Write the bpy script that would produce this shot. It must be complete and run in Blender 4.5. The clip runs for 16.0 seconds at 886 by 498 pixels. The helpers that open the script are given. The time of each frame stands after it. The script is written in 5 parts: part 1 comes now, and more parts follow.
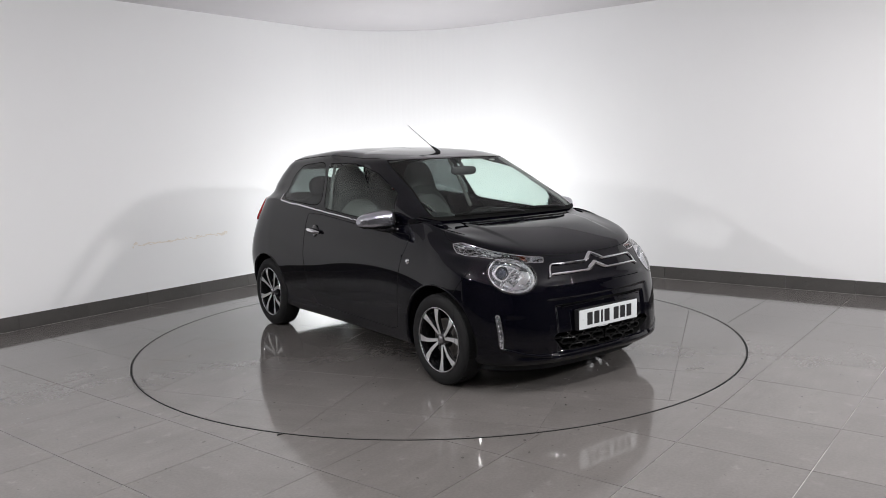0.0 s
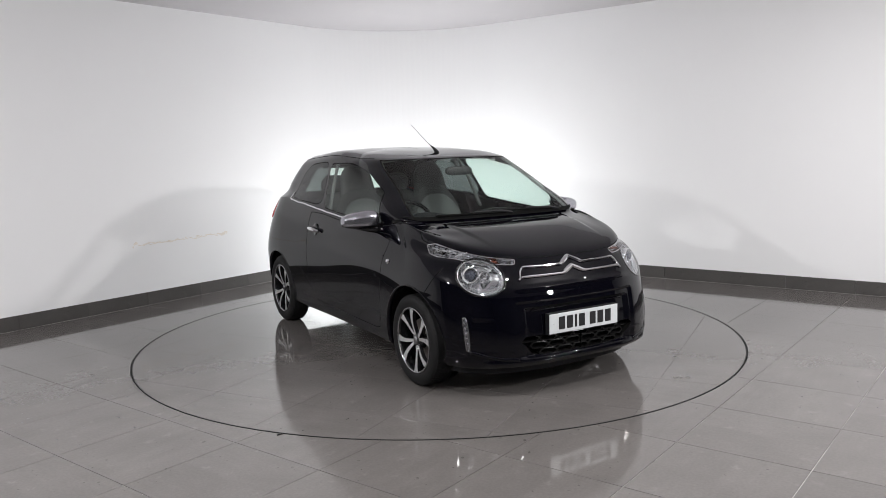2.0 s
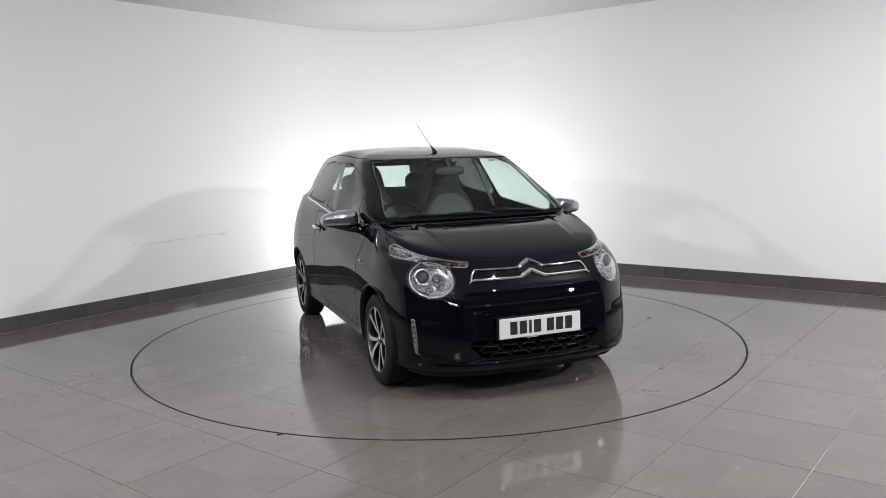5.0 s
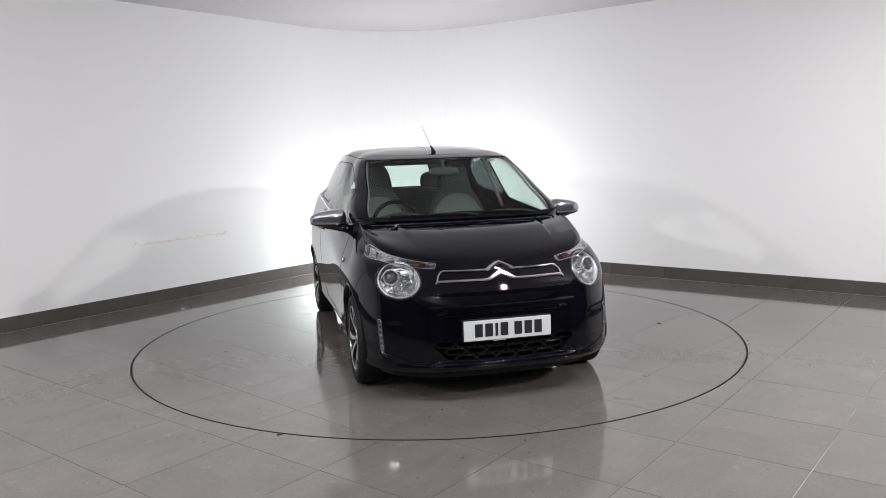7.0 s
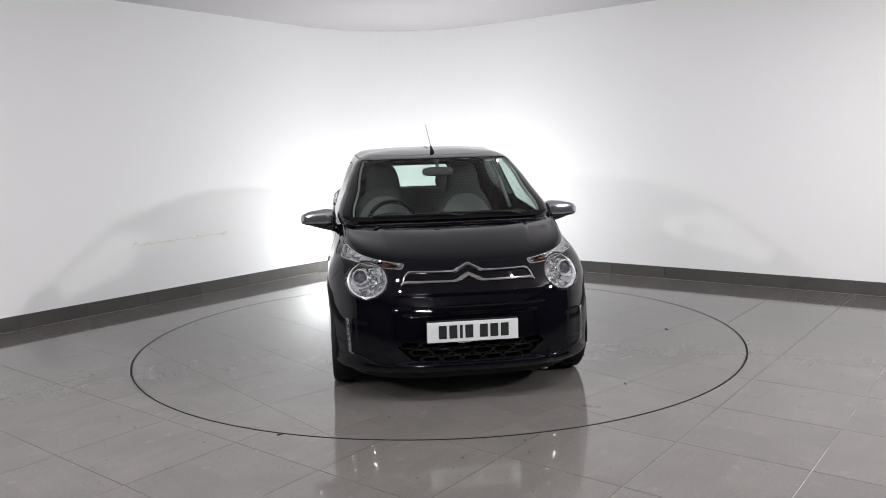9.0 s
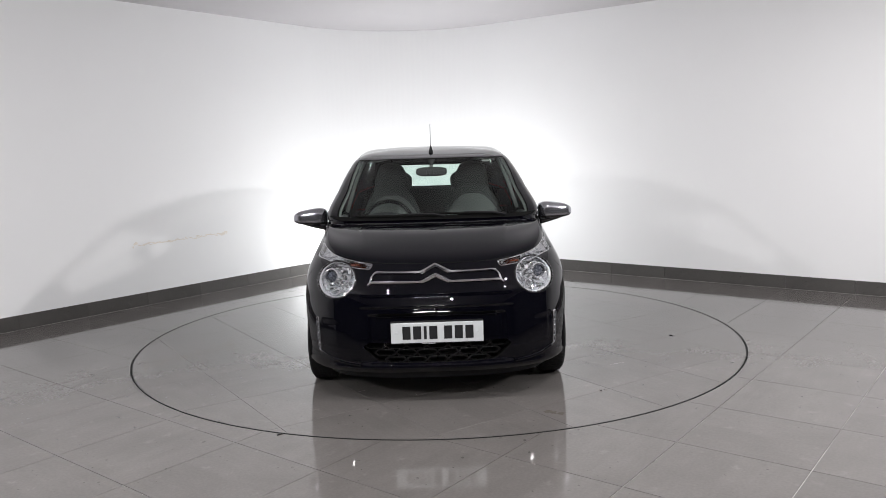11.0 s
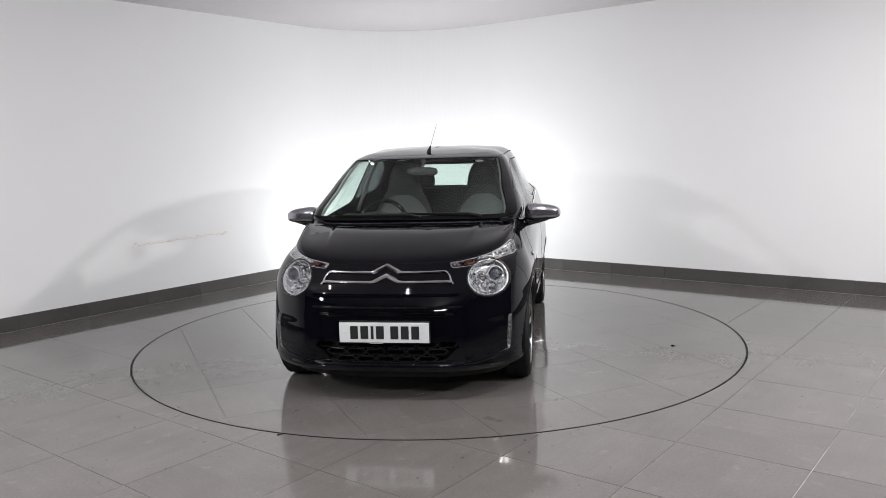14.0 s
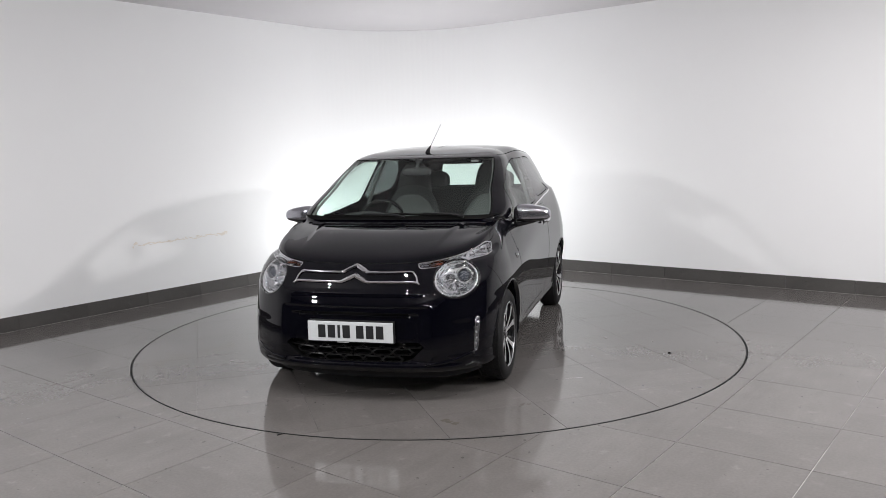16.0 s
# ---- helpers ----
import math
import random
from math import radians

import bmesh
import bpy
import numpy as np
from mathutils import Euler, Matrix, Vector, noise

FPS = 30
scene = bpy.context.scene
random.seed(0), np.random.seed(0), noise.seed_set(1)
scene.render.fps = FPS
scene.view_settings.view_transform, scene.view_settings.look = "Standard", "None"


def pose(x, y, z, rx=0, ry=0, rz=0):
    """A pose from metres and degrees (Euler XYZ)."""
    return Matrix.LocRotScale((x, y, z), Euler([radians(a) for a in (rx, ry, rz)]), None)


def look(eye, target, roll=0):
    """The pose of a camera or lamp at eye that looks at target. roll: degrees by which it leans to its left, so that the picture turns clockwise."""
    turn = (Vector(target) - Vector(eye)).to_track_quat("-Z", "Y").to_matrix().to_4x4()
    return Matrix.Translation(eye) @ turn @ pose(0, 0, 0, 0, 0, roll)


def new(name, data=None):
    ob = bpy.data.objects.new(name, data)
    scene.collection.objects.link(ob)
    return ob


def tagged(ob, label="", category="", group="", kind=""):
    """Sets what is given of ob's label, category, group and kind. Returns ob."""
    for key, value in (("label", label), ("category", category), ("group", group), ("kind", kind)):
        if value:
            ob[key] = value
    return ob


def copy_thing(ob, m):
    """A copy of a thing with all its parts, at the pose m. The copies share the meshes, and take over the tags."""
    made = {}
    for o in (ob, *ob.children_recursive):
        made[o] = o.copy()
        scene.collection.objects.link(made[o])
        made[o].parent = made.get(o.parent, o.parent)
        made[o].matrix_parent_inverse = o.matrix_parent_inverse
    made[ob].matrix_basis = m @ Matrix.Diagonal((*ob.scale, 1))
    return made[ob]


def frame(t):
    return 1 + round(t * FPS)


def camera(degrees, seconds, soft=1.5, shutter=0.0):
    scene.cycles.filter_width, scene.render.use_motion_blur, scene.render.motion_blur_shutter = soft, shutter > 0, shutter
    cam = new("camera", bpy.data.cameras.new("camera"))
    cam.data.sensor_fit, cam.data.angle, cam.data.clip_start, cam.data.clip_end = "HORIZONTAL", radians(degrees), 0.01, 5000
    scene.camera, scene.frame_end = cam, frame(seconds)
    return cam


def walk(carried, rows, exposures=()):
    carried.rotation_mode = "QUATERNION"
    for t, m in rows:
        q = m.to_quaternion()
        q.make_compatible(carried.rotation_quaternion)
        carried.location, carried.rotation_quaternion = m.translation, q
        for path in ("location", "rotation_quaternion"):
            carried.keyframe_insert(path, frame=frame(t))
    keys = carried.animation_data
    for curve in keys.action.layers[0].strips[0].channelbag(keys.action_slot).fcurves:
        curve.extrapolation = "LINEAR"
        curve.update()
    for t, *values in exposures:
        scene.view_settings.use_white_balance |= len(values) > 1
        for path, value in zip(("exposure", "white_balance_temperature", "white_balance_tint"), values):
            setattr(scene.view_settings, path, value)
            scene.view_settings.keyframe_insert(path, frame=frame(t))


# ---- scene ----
# The camera stands still on a tripod in front of the turntable.
cam = camera(59.0046, 16.0, soft=0.65)
EYE = Vector((0.0, -6.0528, 1.4605))
TILT, YAW = radians(-7.442), radians(-0.4611)
AIM = EYE + Vector((-math.sin(YAW) * math.cos(TILT), math.cos(YAW) * math.cos(TILT), math.sin(TILT)))
walk(cam, [(0.0, look(EYE, AIM, -1.6536)), (16.0, look(EYE, AIM, -1.6536))])

# Plan: the turntable's axis is the origin; the room's corner and its two wall directions.
CORNER = Vector((-0.51, 4.36, 0.0))
ROOM_TURN = radians(51.6)
UX = Vector((math.cos(ROOM_TURN), math.sin(ROOM_TURN), 0.0))
VX = Vector((math.sin(ROOM_TURN), -math.cos(ROOM_TURN), 0.0))
CEILING = 2.89
TILE = 0.6105
TABLE_R = 2.268
WALL_V, WALL_U = -0.09, 0.10
BACK_U, BACK_V = -10.2, 9.7


def room(u, v, z=0.0):
    return CORNER + UX * u + VX * v + Vector((0, 0, z))


# ---- light ----
world = bpy.data.worlds.new("room_dark")
world.use_nodes = True
world.node_tree.nodes["Background"].inputs[0].default_value = (0.5, 0.5, 0.52, 1)
world.node_tree.nodes["Background"].inputs[1].default_value = 0.02
scene.world = world
scene.view_settings.exposure = 0.0


def area_lamp(name, at, to, sx, sy, watts, colour=(1, 0.985, 0.985)):
    data = bpy.data.lights.new(name, "AREA")
    data.shape, data.size, data.size_y, data.energy, data.color = "ELLIPSE", sx, sy, watts, colour
    ob = new(name, data)
    ob.matrix_world = look(at, to)
    return ob


def point_lamp(name, at, radius, watts, colour=(1, 0.99, 0.99)):
    data = bpy.data.lights.new(name, "POINT")
    data.shadow_soft_size, data.energy, data.color = radius, watts, colour
    ob = new(name, data)
    ob.location = at
    return ob


# two flood lamps low behind the car wash the corner; studio heads stand to both sides of the camera
point_lamp("corner_flood", (-1.10, 3.15, 0.34), 0.08, 26, (0.975, 1, 1))
point_lamp("corner_flood", (0.02, 2.36, 0.80), 0.20, 73, (0.975, 1, 1))
area_lamp("studio_head", (4.3, -3.3, 2.45), (0, 0, 0.6), 0.22, 0.22, 108)
area_lamp("studio_head", (-4.0, -4.0, 2.45), (0, 0, 0.6), 0.22, 0.22, 80)
area_lamp("studio_strip", (-0.1, -6.9, 2.35), (0, 0, 0.5), 0.9, 0.05, 22)
for lx, ly, watts in ((0.3, -5.2, 25), (-1.6, -4.7, 9), (2.0, -4.5, 12), (-2.6, -3.0, 30), (-0.8, -2.9, 38), (1.6, -2.9, 43), (3.4, -1.4, 43)):
    area_lamp("ceiling_spot", (lx, ly, CEILING - 0.03), (lx, ly + 0.01, 0.0), 0.055, 0.055, watts)


# ---- materials ----
def material(name):
    m = bpy.data.materials.new(name)
    m.use_nodes = True
    return m, m.node_tree.nodes, m.node_tree.links, m.node_tree.nodes["Principled BSDF"]


def plain(name, colour, rough=0.5, metal=0.0, grain=0.0, scale=60.0, coat=0.0, bump=0.0, spec=0.5, coat_ior=1.4):
    """One surface with a little uneven tone and relief at the given grain size."""
    m, n, l, b = material(name)
    b.inputs["Base Color"].default_value = (*colour, 1)
    b.inputs["Roughness"].default_value = rough
    b.inputs["Metallic"].default_value = metal
    b.inputs["Coat Weight"].default_value = coat
    b.inputs["Coat Roughness"].default_value = 0.02
    b.inputs["Coat IOR"].default_value = coat_ior
    b.inputs["Specular IOR Level"].default_value = spec
    if grain or bump:
        co = n.new("ShaderNodeTexCoord")
        t = n.new("ShaderNodeTexNoise")
        t.inputs["Scale"].default_value, t.inputs["Detail"].default_value = scale, 6
        l.new(co.outputs["Object"], t.inputs["Vector"])
        if grain:
            r = n.new("ShaderNodeMapRange")
            r.inputs["To Min"].default_value, r.inputs["To Max"].default_value = 1 - grain, 1 + grain
            l.new(t.outputs["Fac"], r.inputs["Value"])
            x = n.new("ShaderNodeVectorMath")
            x.operation = "SCALE"
            x.inputs[0].default_value = colour
            l.new(r.outputs["Result"], x.inputs["Scale"])
            l.new(x.outputs["Vector"], b.inputs["Base Color"])
        if bump:
            u = n.new("ShaderNodeBump")
            u.inputs["Strength"].default_value, u.inputs["Distance"].default_value = bump, 0.002
            l.new(t.outputs["Fac"], u.inputs["Height"])
            l.new(u.outputs["Normal"], b.inputs["Normal"])
    return m


def tile_material(name, colour):
    """Polished grey porcelain: cloudy at hand size, faint streaks, tone set tile by tile."""
    m, n, l, b = material(name)
    co = n.new("ShaderNodeTexCoord")
    info = n.new("ShaderNodeObjectInfo")
    geo = n.new("ShaderNodeNewGeometry")
    cloud, fine, streak = (n.new("ShaderNodeTexNoise") for _ in range(3))
    cloud.inputs["Scale"].default_value, cloud.inputs["Detail"].default_value = 3.0, 5
    fine.inputs["Scale"].default_value, fine.inputs["Detail"].default_value = 70.0, 4
    streak.inputs["Scale"].default_value, streak.inputs["Detail"].default_value = 7.0, 6
    stretch = n.new("ShaderNodeMapping")
    stretch.inputs["Scale"].default_value = (0.35, 2.2, 1)
    l.new(geo.outputs["Position"], cloud.inputs["Vector"])
    l.new(co.outputs["Object"], fine.inputs["Vector"])
    l.new(co.outputs["Object"], stretch.inputs["Vector"])
    l.new(stretch.outputs["Vector"], streak.inputs["Vector"])
    l.new(co.outputs["Object"], cloud.inputs["Vector"])

    def ranged(socket, lo, hi, a=0.3, z=0.7):
        r = n.new("ShaderNodeMapRange")
        r.inputs["From Min"].default_value, r.inputs["From Max"].default_value = a, z
        r.inputs["To Min"].default_value, r.inputs["To Max"].default_value = lo, hi
        l.new(socket, r.inputs["Value"])
        return r.outputs["Result"]

    def times(a, c):
        x = n.new("ShaderNodeMath")
        x.operation = "MULTIPLY"
        l.new(a, x.inputs[0])
        l.new(c, x.inputs[1])
        return x.outputs[0]

    tone = times(times(ranged(cloud.outputs["Fac"], 0.92, 1.08), ranged(fine.outputs["Fac"], 0.94, 1.06)),
                 times(ranged(streak.outputs["Fac"], 0.96, 1.04), ranged(info.outputs["Random"], 0.96, 1.04, 0, 1)))
    # sparse dark specks and pale rubbed flecks
    speck, fleck = n.new("ShaderNodeTexNoise"), n.new("ShaderNodeTexNoise")
    speck.inputs["Scale"].default_value, speck.inputs["Detail"].default_value = 26.0, 2
    fleck.inputs["Scale"].default_value, fleck.inputs["Detail"].default_value = 9.0, 8
    l.new(co.outputs["Object"], speck.inputs["Vector"])
    l.new(co.outputs["Object"], fleck.inputs["Vector"])
    tone = times(tone, times(ranged(speck.outputs["Fac"], 1.0, 0.62, 0.70, 0.74), ranged(fleck.outputs["Fac"], 1.0, 1.16, 0.63, 0.72)))
    x = n.new("ShaderNodeVectorMath")
    x.operation = "SCALE"
    x.inputs[0].default_value = colour
    l.new(tone, x.inputs["Scale"])
    l.new(x.outputs["Vector"], b.inputs["Base Color"])
    l.new(ranged(streak.outputs["Fac"], 0.05, 0.10), b.inputs["Roughness"])
    u = n.new("ShaderNodeBump")
    u.inputs["Strength"].default_value, u.inputs["Distance"].default_value = 0.004, 0.002
    l.new(cloud.outputs["Fac"], u.inputs["Height"])
    l.new(u.outputs["Normal"], b.inputs["Normal"])
    return m


M_TILE = tile_material("polished_grey_tile", (0.123, 0.114, 0.110))
M_SKIRT = tile_material("dark_grey_skirting_tile", (0.085, 0.081, 0.078))
M_GROUT = plain("grey_grout", (0.105, 0.098, 0.092), 0.8, grain=0.55, scale=2.2)


def worn_grout(name):
    """Room joints: grey mortar, clean and pale in long stretches."""
    m, n, l, b = material(name)
    b.inputs["Roughness"].default_value = 0.85
    geo, t, r, mix = (n.new("ShaderNode" + k) for k in ("NewGeometry", "TexNoise", "MapRange", "Mix"))
    t.inputs["Scale"].default_value, t.inputs["Detail"].default_value = 0.9, 4
    r.inputs["From Min"].default_value, r.inputs["From Max"].default_value = 0.44, 0.58
    mix.data_type = "RGBA"
    mix.inputs["A"].default_value, mix.inputs["B"].default_value = (0.10, 0.09, 0.085, 1), (0.46, 0.45, 0.43, 1)
    l.new(geo.outputs["Position"], t.inputs["Vector"])
    l.new(t.outputs["Fac"], r.inputs["Value"])
    l.new(r.outputs["Result"], mix.inputs["Factor"])
    l.new(mix.outputs["Result"], b.inputs["Base Color"])
    return m


M_GROUT_ROOM = worn_grout("worn_pale_grout")
M_GROUT_PALE = plain("pale_grout", (0.34, 0.33, 0.31), 0.8, grain=0.3, scale=40)
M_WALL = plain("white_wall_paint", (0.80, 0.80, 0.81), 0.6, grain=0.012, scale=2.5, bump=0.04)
# ceiling white set below the wall white: its dimmer light is in the colour
M_CEIL = plain("dimmed_white_ceiling_paint", (0.62, 0.60, 0.62), 0.7, grain=0.02, scale=3)
M_BACK = plain("dark_wall_paint", (0.045, 0.045, 0.05), 0.7, grain=0.05, scale=3)
M_STEEL = plain("black_steel_edge", (0.012, 0.012, 0.012), 0.55, grain=0.3, scale=25)
M_STAIN = plain("dried_brown_stain", (0.100, 0.088, 0.080), 0.075, grain=0.3, scale=50)
M_SCUFF = plain("brown_scuff", (0.74, 0.69, 0.63), 0.8, grain=0.15, scale=30)


# ---- mesh helpers ----
def mesh_object(name, bm, mat, smooth=False):
    me = bpy.data.meshes.new(name)
    bm.normal_update()
    if smooth:
        for f in bm.faces:
            f.smooth = True
    bm.to_mesh(me)
    bm.free()
    for one in (mat if isinstance(mat, (list, tuple)) else [mat]):
        me.materials.append(one)
    return new(name, me)


def part(name, bm, mat, parent, label="", smooth=False):
    ob = mesh_object(name, bm, mat, smooth)
    ob.parent = parent
    if label:
        ob["label"] = label
    return ob


def prism(outline, z0, z1, bevel=0.0):
    """A plate with the given outline (x, y) from z0 up to z1."""
    bm = bmesh.new()
    low = [bm.verts.new((x, y, z0)) for x, y in outline]
    if bevel:
        c = Vector((sum(p[0] for p in outline), sum(p[1] for p in outline))) / len(outline)
        mid = [bm.verts.new((x, y, z1 - bevel)) for x, y in outline]
        top = []
        for x, y in outline:
            d = (c - Vector((x, y))).normalized() * bevel
            top.append(bm.verts.new((x + d.x, y + d.y, z1)))
        rings = [low, mid, top]
    else:
        rings = [low, [bm.verts.new((x, y, z1)) for x, y in outline]]
    k = len(outline)
    for a, b in zip(rings, rings[1:]):
        for i in range(k):
            bm.faces.new((a[i], a[(i + 1) % k], b[(i + 1) % k], b[i]))
    bm.faces.new(rings[-1])
    bm.faces.new(low[::-1])
    bmesh.ops.recalc_face_normals(bm, faces=bm.faces)
    return bm


def box(x0, x1, y0, y1, z0, z1, bevel=0.0):
    bm = bmesh.new()
    bmesh.ops.create_cube(bm, size=1)
    bmesh.ops.scale(bm, vec=(x1 - x0, y1 - y0, z1 - z0), verts=bm.verts)
    bmesh.ops.translate(bm, vec=((x0 + x1) / 2, (y0 + y1) / 2, (z0 + z1) / 2), verts=bm.verts)
    if bevel:
        bmesh.ops.bevel(bm, geom=bm.edges[:], offset=bevel, segments=2, affect="EDGES", profile=0.6)
    return bm


def cut_square(cx, cy, half, inside, radius):
    """Outline of a square tile, cut by the circle round the origin; None where nothing is left."""
    steps = 12
    ring = []
    for (ax, ay), (bx, by) in (((-1, -1), (1, -1)), ((1, -1), (1, 1)), ((1, 1), (-1, 1)), ((-1, 1), (-1, -1))):
        for i in range(steps):
            f = i / steps
            ring.append((cx + half * (ax + (bx - ax) * f), cy + half * (ay + (by - ay) * f)))
    keep = [(math.hypot(*p) < radius) == inside for p in ring]
    if not any(keep):
        return None
    if all(keep):
        return [ring[0], ring[steps], ring[2 * steps], ring[3 * steps]]
    k = len(ring)
    start = next(i for i in range(k) if keep[i] and not keep[i - 1])
    out = []

    def crossing(p, q):
        lo, hi = 0.0, 1.0
        for _ in range(30):
            mid = (lo + hi) / 2
            x, y = p[0] + (q[0] - p[0]) * mid, p[1] + (q[1] - p[1]) * mid
            if ((math.hypot(x, y) < radius) == inside) == ((math.hypot(*p) < radius) == inside):
                lo = mid
            else:
                hi = mid
        return (x, y)

    i = 0
    first = crossing(ring[(start - 1) % k], ring[start])
    out.append(first)
    while i < k and keep[(start + i) % k]:
        j = (start + i) % k
        if j % steps == 0 or i == 0:
            out.append(ring[j])
        i += 1
    last = crossing(ring[(start + i - 1) % k], ring[(start + i) % k])
    out.append(last)
    a0, a1 = math.atan2(last[1], last[0]), math.atan2(first[1], first[0])
    d = (a1 - a0 + math.pi) % (2 * math.pi) - math.pi
    for s in range(1, 14):
        a = a0 + d * s / 14
        out.append((radius * math.cos(a), radius * math.sin(a)))
    clean = [out[0]]
    for q in out[1:]:
        if math.dist(q, clean[-1]) > 1e-4:
            clean.append(q)
    area = sum(a[0] * b[1] - b[0] * a[1] for a, b in zip(clean, clean[1:] + clean[:1])) / 2
    if abs(area) < 1e-3:
        return None
    return clean if area > 0 else clean[::-1]


# ---- the room ----
def build_room():
    # walls as one thick sheet each, joined by a rounded corner
    def wall(name, line, mat, label, z0=0.0, z1=CEILING, thick=0.15):
        bm = bmesh.new()
        centre = Vector((0, -1.0, 0))
        rings = []
        for i, p in enumerate(line):
            a, b = line[max(i - 1, 0)], line[min(i + 1, len(line) - 1)]
            d = (b - a).normalized()
            nrm = Vector((d.y, -d.x, 0))
            if nrm.dot(p - centre) < 0:
                nrm = -nrm
            o = p + nrm * thick
            rings.append([bm.verts.new((q.x, q.y, z)) for q, z in ((p, z0), (p, z1), (o, z1), (o, z0))])
        for a, b in zip(rings, rings[1:]):
            for i in range(4):
                bm.faces.new((a[i], a[(i + 1) % 4], b[(i + 1) % 4], b[i]))
        bm.faces.new(rings[0])
        bm.faces.new(rings[-1][::-1])
        bmesh.ops.recalc_face_normals(bm, faces=bm.faces)
        return tagged(mesh_object(name, bm, mat), label, "wall", kind="structure")

    r = 1.5
    arc = []
    for i in range(37):
        a = math.pi / 2 * i / 36
        arc.append(room(WALL_U - r + r * math.sin(a), WALL_V + r - r * math.cos(a)))
    half = arc[:19]
    other = arc[18:]
    wall("wall_west", [room(BACK_U, WALL_V)] + half, M_WALL, "smooth white painted studio wall with a faint brown scuff")
    wall("wall_north", other + [room(WALL_U, BACK_V)], M_WALL, "smooth white painted studio wall with rounded corner")
    wall("wall_east", [room(WALL_U, BACK_V), room(BACK_U, BACK_V)], M_BACK, "plain dark painted wall behind the camera")
    wall("wall_south", [room(BACK_U, BACK_V), room(BACK_U, WALL_V)], M_BACK, "plain dark painted wall behind the camera")

    bm = bmesh.new()
    low = [bm.verts.new(room(u, v, CEILING)) for u, v in ((BACK_U - .2, WALL_V - .2), (WALL_U + .2, WALL_V - .2), (WALL_U + .2, BACK_V + .2), (BACK_U - .2, BACK_V + .2))]
    bm.faces.new(low)
    ex = bmesh.ops.extrude_face_region(bm, geom=bm.faces[:])
    bmesh.ops.translate(bm, vec=(0, 0, 0.15), verts=[v for v in ex["geom"] if isinstance(v, bmesh.types.BMVert)])
    bmesh.ops.recalc_face_normals(bm, faces=bm.faces)
    tagged(mesh_object("ceiling", bm, M_CEIL), "flat white painted ceiling, dimness put into its base colour", "ceiling", kind="structure")

    # skirting: a row of dark tiles along both white walls, bent round the corner
    skirt = tagged(new("baseboard"), "dark grey tiled skirting along the white walls", "skirting", kind="structure")
    piece = None

    def skirt_piece(p, q, mesh=None):
        d = (q - p)
        inward = Vector((-d.y, d.x, 0)).normalized()
        if inward.dot(Vector((0, 0, 0)) - p) < 0:
            inward = -inward
        n = d.length
        if mesh is None:
            bm = box(0.0012, n - 0.0012, 0.0, 0.012, 0.002, 0.128, 0.0012)
            ob = part("skirting_tile", bm, M_SKIRT, skirt)
        else:
            ob = new("skirting_tile", mesh)
            ob.parent = skirt
        x = d.normalized()
        ob.matrix_world = Matrix(((x.x, inward.x, 0, p.x), (x.y, inward.y, 0, p.y), (0, 0, 1, 0), (0, 0, 0, 1)))
        return ob

    us = [-TILE * k for k in range(16, 2, -1)]
    for a, b in zip(us, us[1:]):
        ob = skirt_piece(room(b, WALL_V), room(a, WALL_V), piece)
        piece = ob.data
    for k in range(3, 15):
        ob = skirt_piece(room(WALL_U, TILE * k), room(WALL_U, TILE * (k + 1)), piece)
    line = [room(-3 * TILE, WALL_V)] + arc[::6] + [room(WALL_U, 3 * TILE)]
    for a, b in zip(line, line[1:]):
        if (b - a).length > 0.02:
            skirt_piece(b, a)
    # pale mortar bead where the skirting meets the floor
    bead = bmesh.new()
    for a, b, away in ((room(BACK_U, WALL_V), room(-1.4, WALL_V), VX), (room(WALL_U, 1.41), room(WALL_U, BACK_V), -UX)):
        vs = [bead.verts.new(p) for p in (a + away * .012, b + away * .012, b + away * .0145, a + away * .0145)]
        up = [bead.verts.new(v.co + Vector((0, 0, 0.0015))) for v in vs]
        for i in range(4):
            bead.faces.new((vs[i], vs[(i + 1) % 4], up[(i + 1) % 4], up[i]))
        bead.faces.new(up)
    bmesh.ops.recalc_face_normals(bead, faces=bead.faces)
    part("mortar_bead", bead, M_GROUT_PALE, skirt, "thin pale mortar line")

    # scuff on the white wall: a thin smear with ragged ends
    rnd = random.Random(4)
    scuff = bmesh.new()
    for i in range(70):
        f = i / 69
        u = -3.77 + 1.09 * f
        z = 0.600 + 0.012 * f + rnd.uniform(-.012, .012)
        w, h = rnd.uniform(.01, .035), rnd.uniform(.003, .009)
        if f < .03 or f > .9:
            h, z = h * 2.6, z + rnd.uniform(-.012, .012)
        k = 7
        vs = []
        for j in range(k):
            a = 2 * math.pi * j / k
            vs.append(scuff.verts.new(room(u + w * math.cos(a) * rnd.uniform(.6, 1), WALL_V + .0006 + .00002 * i, z + h * math.sin(a) * rnd.uniform(.5, 1))))
        scuff.faces.new(vs)
    ob = mesh_object("wall_scuff", scuff, M_SCUFF)
    tagged(ob, "thin brown rubbed smear on the white wall", "stain", kind="stuff")


